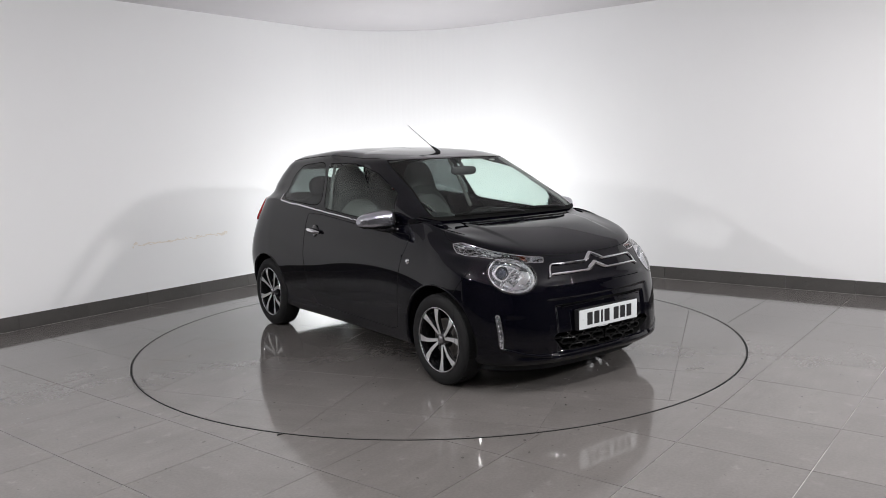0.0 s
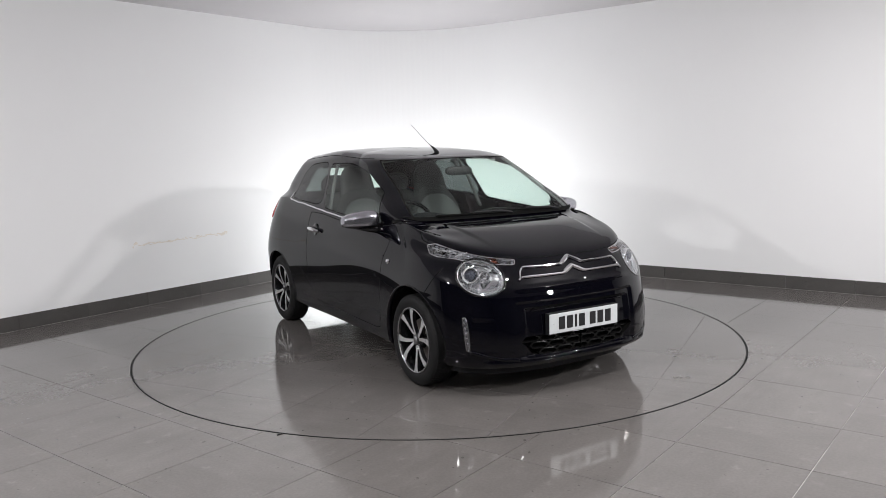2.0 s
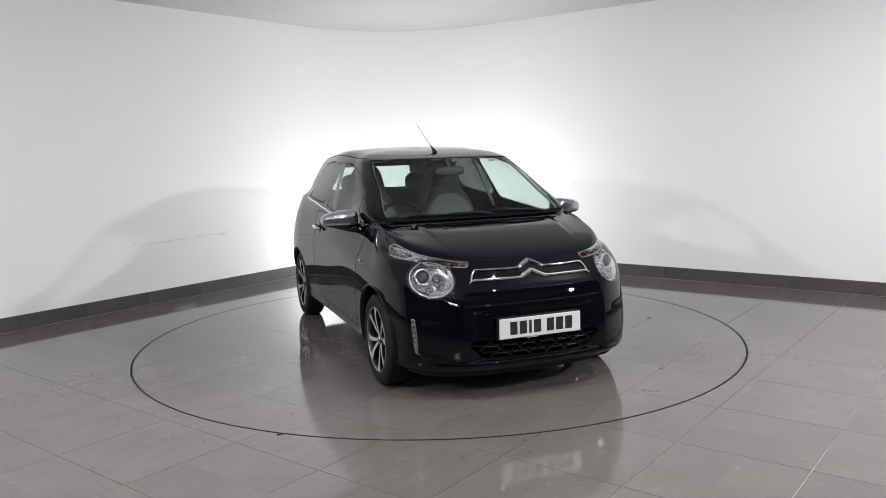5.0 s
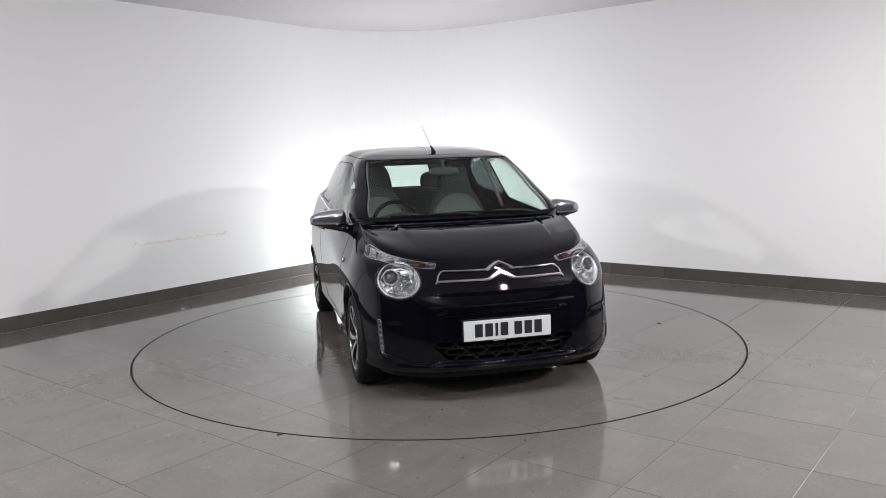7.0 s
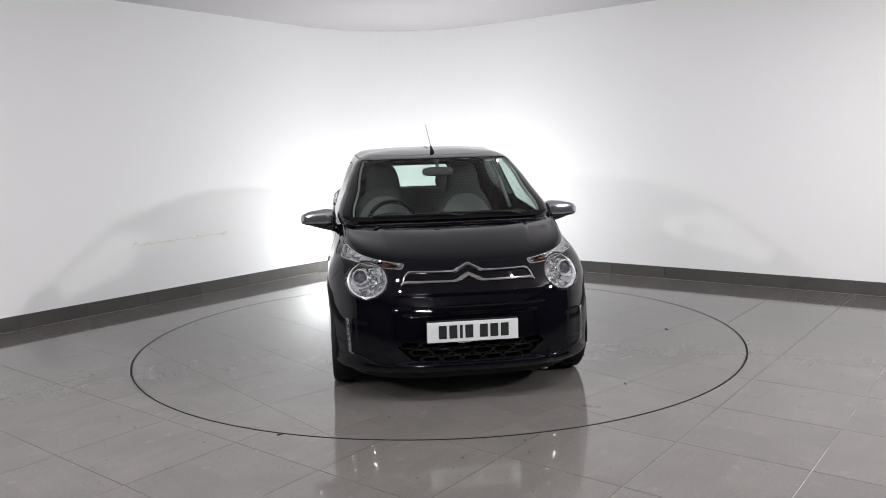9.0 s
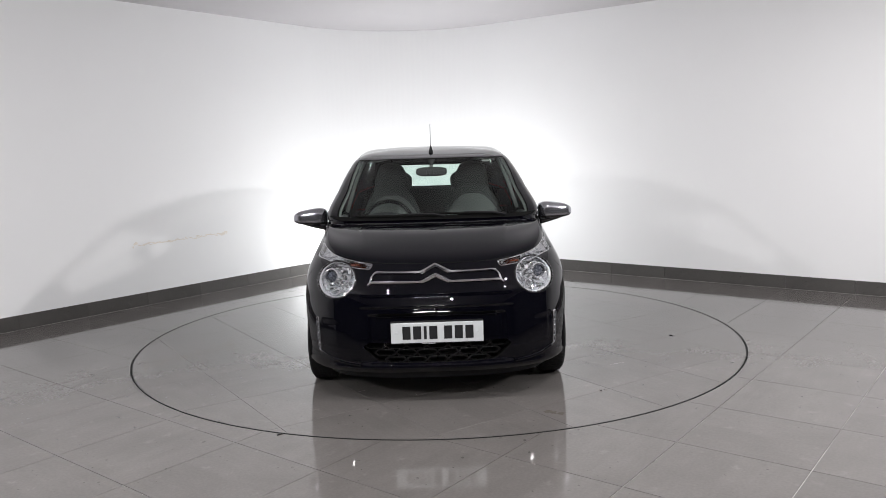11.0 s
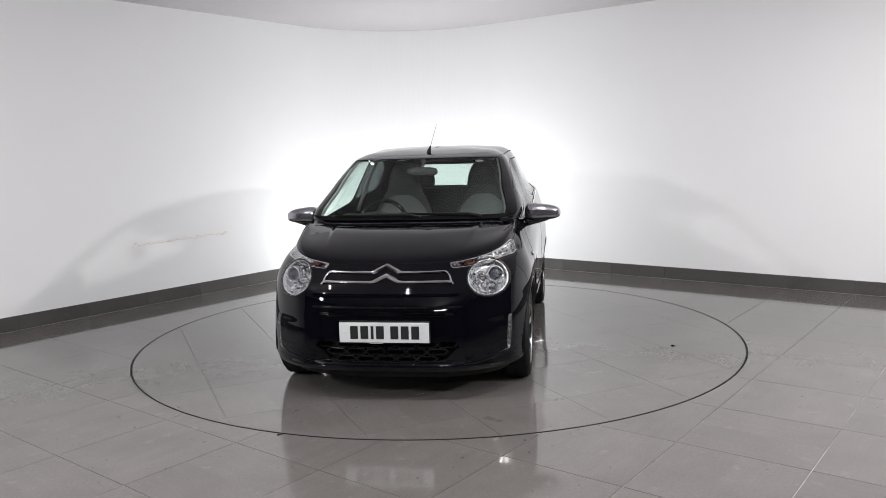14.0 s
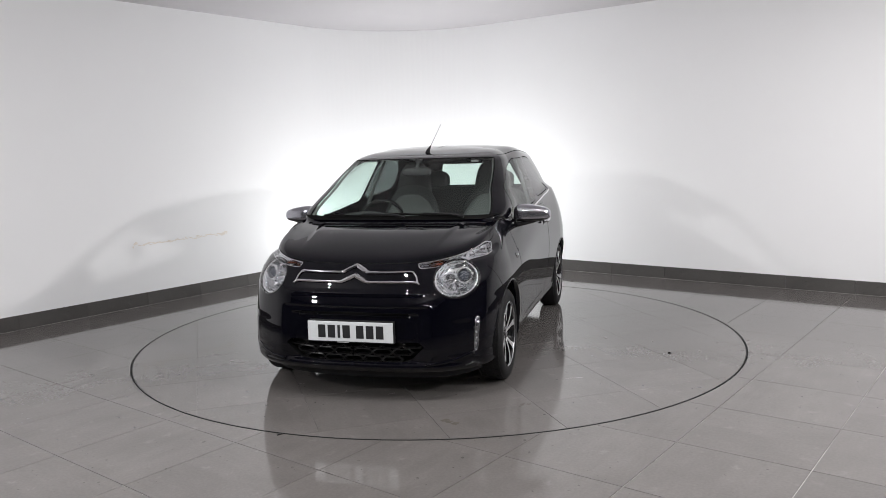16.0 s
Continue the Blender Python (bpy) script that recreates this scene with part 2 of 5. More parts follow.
def build_floor():
    floor = tagged(new("floor"), "polished grey porcelain tile floor with fine joints", "floor", kind="structure")
    hole = TABLE_R + 0.010
    # bed under the joints, with the round pit left open
    bm = bmesh.new()
    rim = [bm.verts.new((hole * math.cos(a), hole * math.sin(a), -0.003)) for a in (2 * math.pi * i / 96 for i in range(96))]
    outer = []
    for i in range(96):
        a = 2 * math.pi * i / 96
        d = Vector((math.cos(a), math.sin(a), 0))
        best = 1e9
        for (n0, lim) in ((UX, WALL_U), (-UX, -BACK_U), (VX, BACK_V), (-VX, -WALL_V)):
            s = d.dot(n0)
            if s > 1e-6:
                best = min(best, (lim + CORNER.dot(n0)) / s)
        outer.append(bm.verts.new((d.x * (best + .3), d.y * (best + .3), -0.003)))
    for i in range(96):
        j = (i + 1) % 96
        bm.faces.new((rim[i], outer[i], outer[j], rim[j]))
    bmesh.ops.recalc_face_normals(bm, faces=bm.faces)
    part("joint_bed", bm, M_GROUT_ROOM, floor, "grey joint mortar")
    turn = Matrix.Rotation(ROOM_TURN, 4, "Z")
    whole = None
    half = TILE / 2 - 0.0016
    for i in range(17):
        for j in range(16):
            c = room(-TILE * (i + .5), TILE * (j + .5))
            local = turn.inverted() @ c
            near = math.hypot(local.x, local.y) - hole
            if near > half * 1.5:
                if whole is None:
                    bm = prism([(-half, -half), (half, -half), (half, half), (-half, half)], -0.009, 0.0, 0.0008)
                    ob = part("floor_tile", bm, M_TILE, floor)
                    whole = ob.data
                else:
                    ob = new("floor_tile", whole)
                    ob.parent = floor
                ob.matrix_world = Matrix.Translation(c) @ turn @ Matrix.Rotation(math.pi / 2 * ((i * 7 + j * 3) % 4), 4, "Z")
            else:
                out = cut_square(local.x, local.y, half, False, hole)
                if out:
                    ob = part("floor_tile", prism(out, -0.009, 0.0), M_TILE, floor)
                    ob.matrix_world = turn
    # strips between the last whole tiles and the walls
    for name, u0, u1, v0, v1 in (("edge_strip", BACK_U, WALL_U, WALL_V, -0.002), ("edge_strip", 0.002, WALL_U, 0.0, BACK_V)):
        bm = bmesh.new()
        lo = [bm.verts.new(room(u, v, -0.009)) for u, v in ((u0, v0), (u1, v0), (u1, v1), (u0, v1))]
        hi = [bm.verts.new(v.co + Vector((0, 0, 0.009))) for v in lo]
        for k in range(4):
            bm.faces.new((lo[k], lo[(k + 1) % 4], hi[(k + 1) % 4], hi[k]))
        bm.faces.new(hi)
        bmesh.ops.recalc_face_normals(bm, faces=bm.faces)
        part(name, bm, M_TILE, floor)
    # steel rim of the pit
    bm = bmesh.new()
    rings = []
    for i in range(128):
        a = 2 * math.pi * i / 128
        rings.append([bm.verts.new((r * math.cos(a), r * math.sin(a), z)) for r, z in ((hole, -0.06), (hole, -0.0005), (hole - .005, -0.0005), (hole - .005, -0.06))])
    for a, b in zip(rings, rings[1:] + rings[:1]):
        for k in range(3):
            bm.faces.new((a[k], a[k + 1], b[k + 1], b[k]))
    bmesh.ops.recalc_face_normals(bm, faces=bm.faces)
    part("pit_rim", bm, M_STEEL, floor, "black steel rim round the turntable")
    # chips and a loose black end beside the rim
    tab = prism([(-.018, -.004), (.012, -.006), (.02, .003), (-.014, .006)], 0.0005, 0.006)
    ob = mesh_object("rubber_scrap", tab, M_STEEL)
    ob.location, ob.rotation_euler = (-0.845, -2.13, 0), (0, 0, 0.75)
    tagged(ob, "small black rubber scrap beside the turntable rim", "debris")


TABLE_TURN = radians(32.5)


def build_turntable():
    table = tagged(new("turntable"), "round turntable floor of polished grey tiles with black edge", "turntable")
    bm = bmesh.new()
    bmesh.ops.create_cone(bm, cap_ends=True, segments=128, radius1=TABLE_R - .006, radius2=TABLE_R - .006, depth=0.05)
    bmesh.ops.translate(bm, vec=(0, 0, -0.028), verts=bm.verts)
    part("platform", bm, M_GROUT, table, "grey mortar bed of the turntable")
    bm = bmesh.new()
    rings = []
    for i in range(128):
        a = 2 * math.pi * i / 128
        rings.append([bm.verts.new((r * math.cos(a), r * math.sin(a), z)) for r, z in ((TABLE_R - .006, -0.05), (TABLE_R - .006, 0.0004), (TABLE_R, 0.0004), (TABLE_R, -0.05))])
    for a, b in zip(rings, rings[1:] + rings[:1]):
        for k in range(3):
            bm.faces.new((a[k], a[k + 1], b[k + 1], b[k]))
    bmesh.ops.recalc_face_normals(bm, faces=bm.faces)
    part("edge_band", bm, M_STEEL, table, "black steel edge band")
    turn = Matrix.Rotation(TABLE_TURN, 4, "Z")
    half = TILE / 2 - 0.0011
    whole = None
    for i in range(-4, 4):
        for j in range(-4, 4):
            x, y = TILE * (i + .5), TILE * (j + .5)
            out = cut_square(x, y, half, True, TABLE_R - .007)
            if not out:
                continue
            if len(out) == 4 and math.hypot(abs(x) + half, abs(y) + half) < TABLE_R - .01:
                if whole is None:
                    ob = part("floor_tile", prism([(-half, -half), (half, -half), (half, half), (-half, half)], -0.008, 0.0, 0.0008), M_TILE, table)
                    whole = ob.data
                else:
                    ob = new("floor_tile", whole)
                    ob.parent = table
                ob.matrix_basis = turn @ Matrix.Translation((x, y, 0)) @ Matrix.Rotation(math.pi / 2 * ((i * 5 + j * 3) % 4), 4, "Z")
            else:
                ob = part("floor_tile", prism(out, -0.008, 0.0), M_TILE, table)
                ob.matrix_basis = turn
    # dried stains and scratches
    rnd = random.Random(11)
    for x, y, r, k in ((1.95, .62, .035, 9), (1.62, .95, .022, 8), (-1.1, -.95, .05, 10), (.3, 1.75, .035, 9)):
        for j in range(3):
            cx, cy = x + rnd.uniform(-.06, .06), y + rnd.uniform(-.06, .06)
            out = [(cx + r * rnd.uniform(.35, 1) * math.cos(2 * math.pi * i / k), cy + r * rnd.uniform(.25, .8) * math.sin(2 * math.pi * i / k)) for i in range(k)]
            part("stain", prism(out, .0001, .0004), M_STAIN, table, "small dried brown stain")
    for i in range(16):
        a, r = rnd.uniform(0, 2 * math.pi), rnd.uniform(1.0, 2.15)
        x, y, d, n = r * math.cos(a), r * math.sin(a), rnd.uniform(0, math.pi), rnd.uniform(.03, .12)
        dx, dy = math.cos(d), math.sin(d)
        part("scratch", prism([(x, y), (x + dx * n, y + dy * n), (x + dx * n - dy * .0015, y + dy * n + dx * .0015), (x - dy * .001, y + dx * .001)], .0001, .0004), M_GROUT_PALE, table, "thin pale scratch")
    return table


build_room()
build_floor()
turntable = build_turntable()


# ---- the car ----
# x forward from the middle of the wheelbase, y to its left, z up from the floor.
M_PAINT = plain("black_car_paint", (0.0012, 0.0012, 0.0027), 0.45, coat=1.0, grain=0.2, scale=900, spec=0.0, coat_ior=1.43)
M_SEAL = plain("black_rubber_seal", (0.005, 0.005, 0.005), 0.75, grain=0.2, scale=80, spec=0.08)
M_TRIM = plain("black_plastic_trim", (0.010, 0.010, 0.011), 0.5, grain=0.25, scale=300, bump=0.15, spec=0.2)
M_GLOSS = plain("gloss_black_plastic", (0.006, 0.006, 0.007), 0.08, coat=0.6)
M_MESH = plain("black_grille_plastic", (0.004, 0.004, 0.004), 0.35, grain=0.2, scale=100, spec=0.18)
M_UNDER = plain("dark_underbody", (0.006, 0.006, 0.006), 0.9, grain=0.3, scale=30, spec=0.08)
M_CHROME = plain("chrome", (0.78, 0.78, 0.80), 0.06, 1.0)
M_SATIN = plain("satin_chrome", (0.45, 0.45, 0.47), 0.22, 1.0)
M_ALLOY = plain("machined_alloy", (0.72, 0.72, 0.73), 0.34, 0.85, grain=0.05, scale=200)
M_ALLOY_DARK = plain("gloss_black_wheel_paint", (0.008, 0.008, 0.009), 0.18, coat=0.8)
M_TYRE = plain("tyre_rubber", (0.0075, 0.0075, 0.008), 0.7, grain=0.3, scale=120, bump=0.3, spec=0.25)
M_DISC = plain("brake_steel", (0.22, 0.20, 0.19), 0.4, 1.0, grain=0.2, scale=60)
M_PLATE = plain("white_reflective_plate", (0.56, 0.58, 0.59), 0.4, grain=0.02, scale=200)
M_INK = plain("black_plate_print", (0.004, 0.004, 0.005), 0.6, grain=0.1, scale=100)
M_DASH = plain("dark_dashboard_plastic", (0.018, 0.019, 0.020), 0.55, grain=0.2, scale=250, bump=0.2)
M_SEAT = plain("light_grey_seat_fabric", (0.125, 0.135, 0.13), 0.9, grain=0.12, scale=220, bump=0.3)
M_SEAT_DARK = plain("charcoal_seat_fabric", (0.046, 0.049, 0.048), 0.9, grain=0.2, scale=220, bump=0.3)
M_PILLAR = plain("grey_pillar_plastic", (0.17, 0.18, 0.175), 0.7, grain=0.08, scale=150)
M_LINER = plain("pale_grey_headlining", (0.34, 0.35, 0.34), 0.9, grain=0.05, scale=150)
M_REFLECT = plain("smooth_reflector", (0.88, 0.89, 0.91), 0.05, 0.97)
# mirror-cap chrome: reflection of the dark room put into a darker base colour
M_CHROME_DIMMED = plain("chrome_dimmed_for_reflection", (0.44, 0.44, 0.48), 0.17, 0.95)
M_RING = plain("bright_lamp_ring", (0.88, 0.89, 0.91), 0.12, 0.88)


def facet_material(name, colour, size):
    """Bright lamp reflector pressed into small facets."""
    m, n, l, b = material(name)
    b.inputs["Base Color"].default_value = (*colour, 1)
    b.inputs["Metallic"].default_value, b.inputs["Roughness"].default_value = 1.0, 0.06
    co, cell, bump = n.new("ShaderNodeTexCoord"), n.new("ShaderNodeTexVoronoi"), n.new("ShaderNodeBump")
    cell.inputs["Scale"].default_value = size
    bump.inputs["Strength"].default_value, bump.inputs["Distance"].default_value = 0.9, 0.006
    l.new(co.outputs["Object"], cell.inputs["Vector"])
    l.new(cell.outputs["Distance"], bump.inputs["Height"])
    l.new(bump.outputs["Normal"], b.inputs["Normal"])
    return m


M_FACET = facet_material("pressed_facet_reflector", (0.88, 0.89, 0.91), 30)
M_BOWL = facet_material("lamp_bowl_reflector", (0.86, 0.87, 0.89), 22)
M_BULB = plain("dark_projector_glass", (0.05, 0.055, 0.07), 0.03, coat=1.0)
M_AMBER = plain("amber_indicator_lens", (0.09, 0.022, 0.010), 0.15, coat=1.0)
M_RED = plain("red_tail_lens", (0.35, 0.012, 0.012), 0.12, coat=1.0)
M_MIRROR = plain("mirror_glass", (0.85, 0.86, 0.87), 0.02, 1.0)


def glass(name, tint):
    m, n, l, b = material(name)
    n.remove(b)
    clear, shine = n.new("ShaderNodeBsdfTransparent"), n.new("ShaderNodeBsdfGlossy")
    clear.inputs[0].default_value = (*tint, 1)
    shine.inputs["Roughness"].default_value = 0.015
    mix, side = n.new("ShaderNodeMixShader"), n.new("ShaderNodeLayerWeight")
    side.inputs["Blend"].default_value = 0.5
    rise, lift = n.new("ShaderNodeMath"), n.new("ShaderNodeMath")
    rise.operation, lift.operation = "POWER", "MULTIPLY_ADD"
    rise.inputs[1].default_value = 5.0
    lift.inputs[1].default_value, lift.inputs[2].default_value = 0.9, 0.05
    l.new(side.outputs["Facing"], rise.inputs[0])
    l.new(rise.outputs[0], lift.inputs[0])
    l.new(lift.outputs[0], mix.inputs[0])
    l.new(clear.outputs[0], mix.inputs[1])
    l.new(shine.outputs[0], mix.inputs[2])
    l.new(mix.outputs[0], n["Material Output"].inputs["Surface"])
    return m


M_SCREEN = glass("green_tinted_screen_glass", (0.74, 0.83, 0.79))
M_SIDE = glass("green_tinted_side_glass", (0.70, 0.79, 0.75))
M_PRIVACY = glass("dark_privacy_glass", (0.11, 0.125, 0.125))
M_LENS = glass("clear_lamp_lens", (0.95, 0.96, 0.97))

HALF_PI = math.pi / 2


def keys(table):
    """A smooth curve through a few values."""
    xs = np.array(sorted(table), float)
    ys = np.array([table[k] for k in sorted(table)], float)
    if len(xs) < 3:
        return lambda x: np.interp(x, xs, ys)
    d = np.diff(ys) / np.diff(xs)
    m = np.concatenate([[d[0]], (d[:-1] * np.diff(xs)[1:] + d[1:] * np.diff(xs)[:-1]) / (xs[2:] - xs[:-2]), [d[-1]]])

    def curve(x):
        x = np.clip(np.asarray(x, float), xs[0], xs[-1])
        i = np.clip(np.searchsorted(xs, x, side="right") - 1, 0, len(xs) - 2)
        h = xs[i + 1] - xs[i]
        t = (x - xs[i]) / h
        return (2*t**3 - 3*t**2 + 1) * ys[i] + (t**3 - 2*t**2 + t) * h * m[i] + (3*t**2 - 2*t**3) * ys[i + 1] + (t**3 - t**2) * h * m[i + 1]
    return curve


def ease(x):
    x = np.clip(x, 0, 1)
    return x * x * (3 - 2 * x)


class Loop:
    """One level line round half the body: nose curve, flank, tail curve."""

    def __init__(self, xf, zf, x1, n, width, height, x2, xr, zr, nr=3.0):
        self.xf, self.zf, self.x1, self.n = xf, zf, x1, n
        self.width, self.height = keys(width), keys(height)
        self.x2, self.xr, self.zr, self.nr = x2, xr, zr, nr

    def at(self, u):
        u = np.asarray(u, float)
        out = np.zeros(u.shape + (3,))
        a = np.clip(u, 0, 1) * HALF_PI
        r = (np.cos(a) ** self.n + np.sin(a) ** self.n) ** (-1 / self.n)
        x = self.x1 + (self.xf - self.x1) * np.cos(a) * r
        y = self.width(np.full_like(x, self.x1)) * np.sin(a) * r
        f = np.clip((x - self.x1) / (self.xf - self.x1), 0, 1)
        f = f * f
        z = self.height(x) * (1 - f) + self.zf * f
        s = np.clip(u - 1, 0, 1)
        xs = self.x1 + (self.x2 - self.x1) * s
        side = (u > 1) & (u <= 2)
        x, y, z = np.where(side, xs, x), np.where(side, self.width(xs), y), np.where(side, self.height(xs), z)
        b = np.clip(u - 2, 0, 1) * HALF_PI
        rb = (np.cos(b) ** self.nr + np.sin(b) ** self.nr) ** (-1 / self.nr)
        xb = self.x2 + (self.xr - self.x2) * np.sin(b) * rb
        yb = self.width(np.full_like(xb, self.x2)) * np.cos(b) * rb
        g = np.clip((xb - self.x2) / (self.xr - self.x2), 0, 1)
        zb = self.height(np.full_like(xb, self.x2)) * (1 - g) + self.zr * g
        rear = u > 2
        out[..., 0], out[..., 1], out[..., 2] = np.where(rear, xb, x), np.where(rear, yb, y), np.where(rear, zb, z)
        return out


def flat(v):
    return {0: v}


LOOPS = [
    Loop(1.70, 0.165, 1.10, 3.2, {-1.1: .70, 0: .71, 1.1: .735}, flat(.185), -1.1, -1.54, .20),
    Loop(1.800, 0.190, 1.10, 3.1, {-1.1: .790, 0: .765, .7: .772, 1.1: .802}, flat(.205), -1.1, -1.63, .24, 4.0),
    Loop(1.838, 0.285, 1.10, 3.0, {-1.1: .812, -.6: .795, 0: .785, .7: .793, 1.1: .812}, flat(.315), -1.1, -1.72, .36, 4.4),
    Loop(1.836, 0.410, 1.10, 2.95, {-1.1: .828, -.6: .809, 0: .796, .7: .803, 1.1: .817}, flat(.450), -1.1, -1.73, .48, 4.4),
    Loop(1.818, 0.530, 1.10, 2.85, {-1.1: .836, -.6: .818, 0: .804, .7: .808, 1.1: .815}, flat(.590), -1.1, -1.72, .60, 4.4),
    Loop(1.775, 0.645, 1.10, 2.9, {-1.1: .832, -.6: .816, 0: .806, .7: .806, 1.1: .802}, {-1.1: .74, 0: .73, 1.1: .715}, -1.1, -1.685, .74, 4.0),
    Loop(1.725, 0.735, 1.05, 2.8, {-1.1: .808, -.6: .800, 0: .794, 1.05: .764}, {-1.1: .90, 0: .855, .8: .83, 1.05: .815}, -1.1, -1.635, .90, 3.4),
    Loop(1.690, 0.782, 0.95, 2.9, {-1.1: .764, -.6: .770, 0: .771, .5: .766, .95: .716}, {-1.1: 1.04, -.9: 1.025, .24: .945, .6: .915, .95: .938, 1.23: .878}, -1.12, -1.578, 1.02, 3.0),
    Loop(1.660, 0.808, 0.93, 3.1, {-1.1: .756, -.6: .764, 0: .766, .5: .760, .93: .704}, {-1.1: 1.056, -.9: 1.043, .24: .957, .6: .930, .95: .966, 1.23: .915}, -1.12, -1.572, 1.04, 3.0),
    Loop(1.340, 0.926, 0.78, 3.0, {-1.1: .752, 0: .762, .5: .748, .78: .700}, {-1.1: 1.070, -.9: 1.057, .24: .966, .6: .946, .95: .980, 1.23: .944}, -1.12, -1.568, 1.05, 3.0),
    Loop(1.050, 0.978, 0.66, 3.8, {-1.1: .735, -.5: .750, 0: .752, .5: .735, .66: .718}, {-1.1: 1.085, -.9: 1.072, .24: .978, .6: .966, .9: .988}, -1.12, -1.565, 1.06, 3.0),
    Loop(1.028, 0.993, 0.62, 4.2, {-1.1: .712, -.5: .738, 0: .746, .62: .726}, {-1.1: 1.10, -.9: 1.09, .24: 1.000, .55: .994, .9: 1.006}, -1.12, -1.562, 1.08, 2.9),
    Loop(0.720, 1.190, 0.38, 3.8, {-1.1: .645, -.5: .674, 0: .685, .38: .670}, {-1.1: 1.205, 0: 1.185, .32: 1.180}, -1.10, -1.535, 1.19, 2.8),
    Loop(0.475, 1.330, 0.13, 3.8, {-1.1: .594, -.5: .616, 0: .622, .12: .612}, {-1.1: 1.308, -.8: 1.320, 0: 1.325, .12: 1.315}, -1.06, -1.455, 1.290, 2.7),
    Loop(0.375, 1.382, 0.02, 3.9, {-1.1: .560, -.4: .583, .02: .572}, {-1.1: 1.368, -.8: 1.386, -.4: 1.399, .02: 1.378}, -1.01, -1.40, 1.345, 2.6),
    Loop(0.295, 1.399, -0.05, 3.8, {-1.0: .520, -.4: .534, -.05: .520}, {-1.0: 1.408, -.4: 1.436, -.05: 1.413}, -0.97, -1.34, 1.378, 2.4),
    Loop(0.120, 1.427, -0.15, 3.4, {-1.0: .33, -.15: .36}, {-1.0: 1.430, -.4: 1.460, -.15: 1.444}, -0.90, -1.20, 1.405, 2.3),
    Loop(-0.10, 1.450, -0.25, 3.0, {-1.0: .0, -.15: .0}, {-1.0: 1.440, -.4: 1.469, -.15: 1.456}, -0.85, -1.00, 1.435),
]
_us = np.linspace(0, 2.9, 80)
_lv = np.array([lp.at(_us) for lp in LOOPS])
_step = np.linalg.norm(np.diff(_lv, axis=0), axis=2).mean(1)
KNOT = np.concatenate([[0], np.cumsum(_step)])
VTOP = KNOT[-1]
U_SCALE = (1.15, 2.15, 0.95)


def surf(u, v):
    """The body's surface at loop parameter u (0 nose, 3 tail) and height parameter v."""
    u, v = np.asarray(u, float), np.asarray(v, float)
    pts = np.array([lp.at(u) for lp in LOOPS])
    i = np.clip(np.searchsorted(KNOT, v, side="right") - 1, 0, len(LOOPS) - 2)
    k = np.arange(len(u))
    tang = np.empty_like(pts)
    d = np.diff(pts, axis=0) / np.diff(KNOT)[:, None, None]
    h = np.diff(KNOT)
    tang[0], tang[-1] = d[0], d[-1]
    w = (h[:-1] / (h[:-1] + h[1:]))[:, None, None]
    tang[1:-1] = d[:-1] * (1 - w) + d[1:] * w
    t = ((v - KNOT[i]) / h[i])[:, None]
    hh = h[i][:, None]
    p0, p1, m0, m1 = pts[i, k], pts[i + 1, k], tang[i, k] * hh, tang[i + 1, k] * hh
    out = (2 * t**3 - 3 * t**2 + 1) * p0 + (t**3 - 2 * t**2 + t) * m0 + (3 * t**2 - 2 * t**3) * p1 + (t**3 - t**2) * m1
    # the bonnet's middle stands a little higher, between two creases that fade forwards
    x, y, z = out[:, 0].copy(), np.abs(out[:, 1]), out[:, 2].copy()
    front = u < 1
    fade = np.clip((1.55 - x) / .45, 0, 1) * ease((KNOT[11] - v) / (KNOT[11] - KNOT[9])) * (v > KNOT[8])
    out[:, 2] += .011 * ease((.50 - .12 * (x - 1.0) - y) / .028) * fade * front
    # hollows in the bumper: one for each daytime lamp, one behind the number plate
    low = front * (v < KNOT[6])
    out[:, 0] -= .005 * low * ease((y - .48) / .14) * ease((.680 - y) / .02) * ease((z - .272) / .03) * ease((.505 - z) / .05)
    # creases across the bumper: one under the grille bars, a step over the plate, a lip at the foot
    out[:, 0] += .007 * low * np.exp(-((z - .640) / .013) ** 2) * ease((.46 - y) / .10)
    out[:, 0] -= .011 * low * ease((.46 - y) / .05) * ease((.570 - z) / .014) * ease((z - .236) / .02)
    out[:, 0] += .012 * low * np.exp(-((z - .218) / .018) ** 2) * ease((.66 - y) / .08)
    out[:, 0] -= .014 * low * ease((.40 - y) / .03) * ease((z - .236) / .02) * ease((.530 - z) / .014)
    return out


def to_plane(u):
    """Loop parameter to a length along the body, for even triangles."""
    u = np.asarray(u, float)
    return np.where(u < 1, u * U_SCALE[0], np.where(u < 2, U_SCALE[0] + (u - 1) * U_SCALE[1], U_SCALE[0] + U_SCALE[1] + (u - 2) * U_SCALE[2]))


_gu, _gv = np.meshgrid(np.linspace(0, 2.9, 420), np.linspace(0, VTOP, 420), indexing="ij")
_gu, _gv = _gu.ravel(), _gv.ravel()
_gp = surf(_gu, _gv)


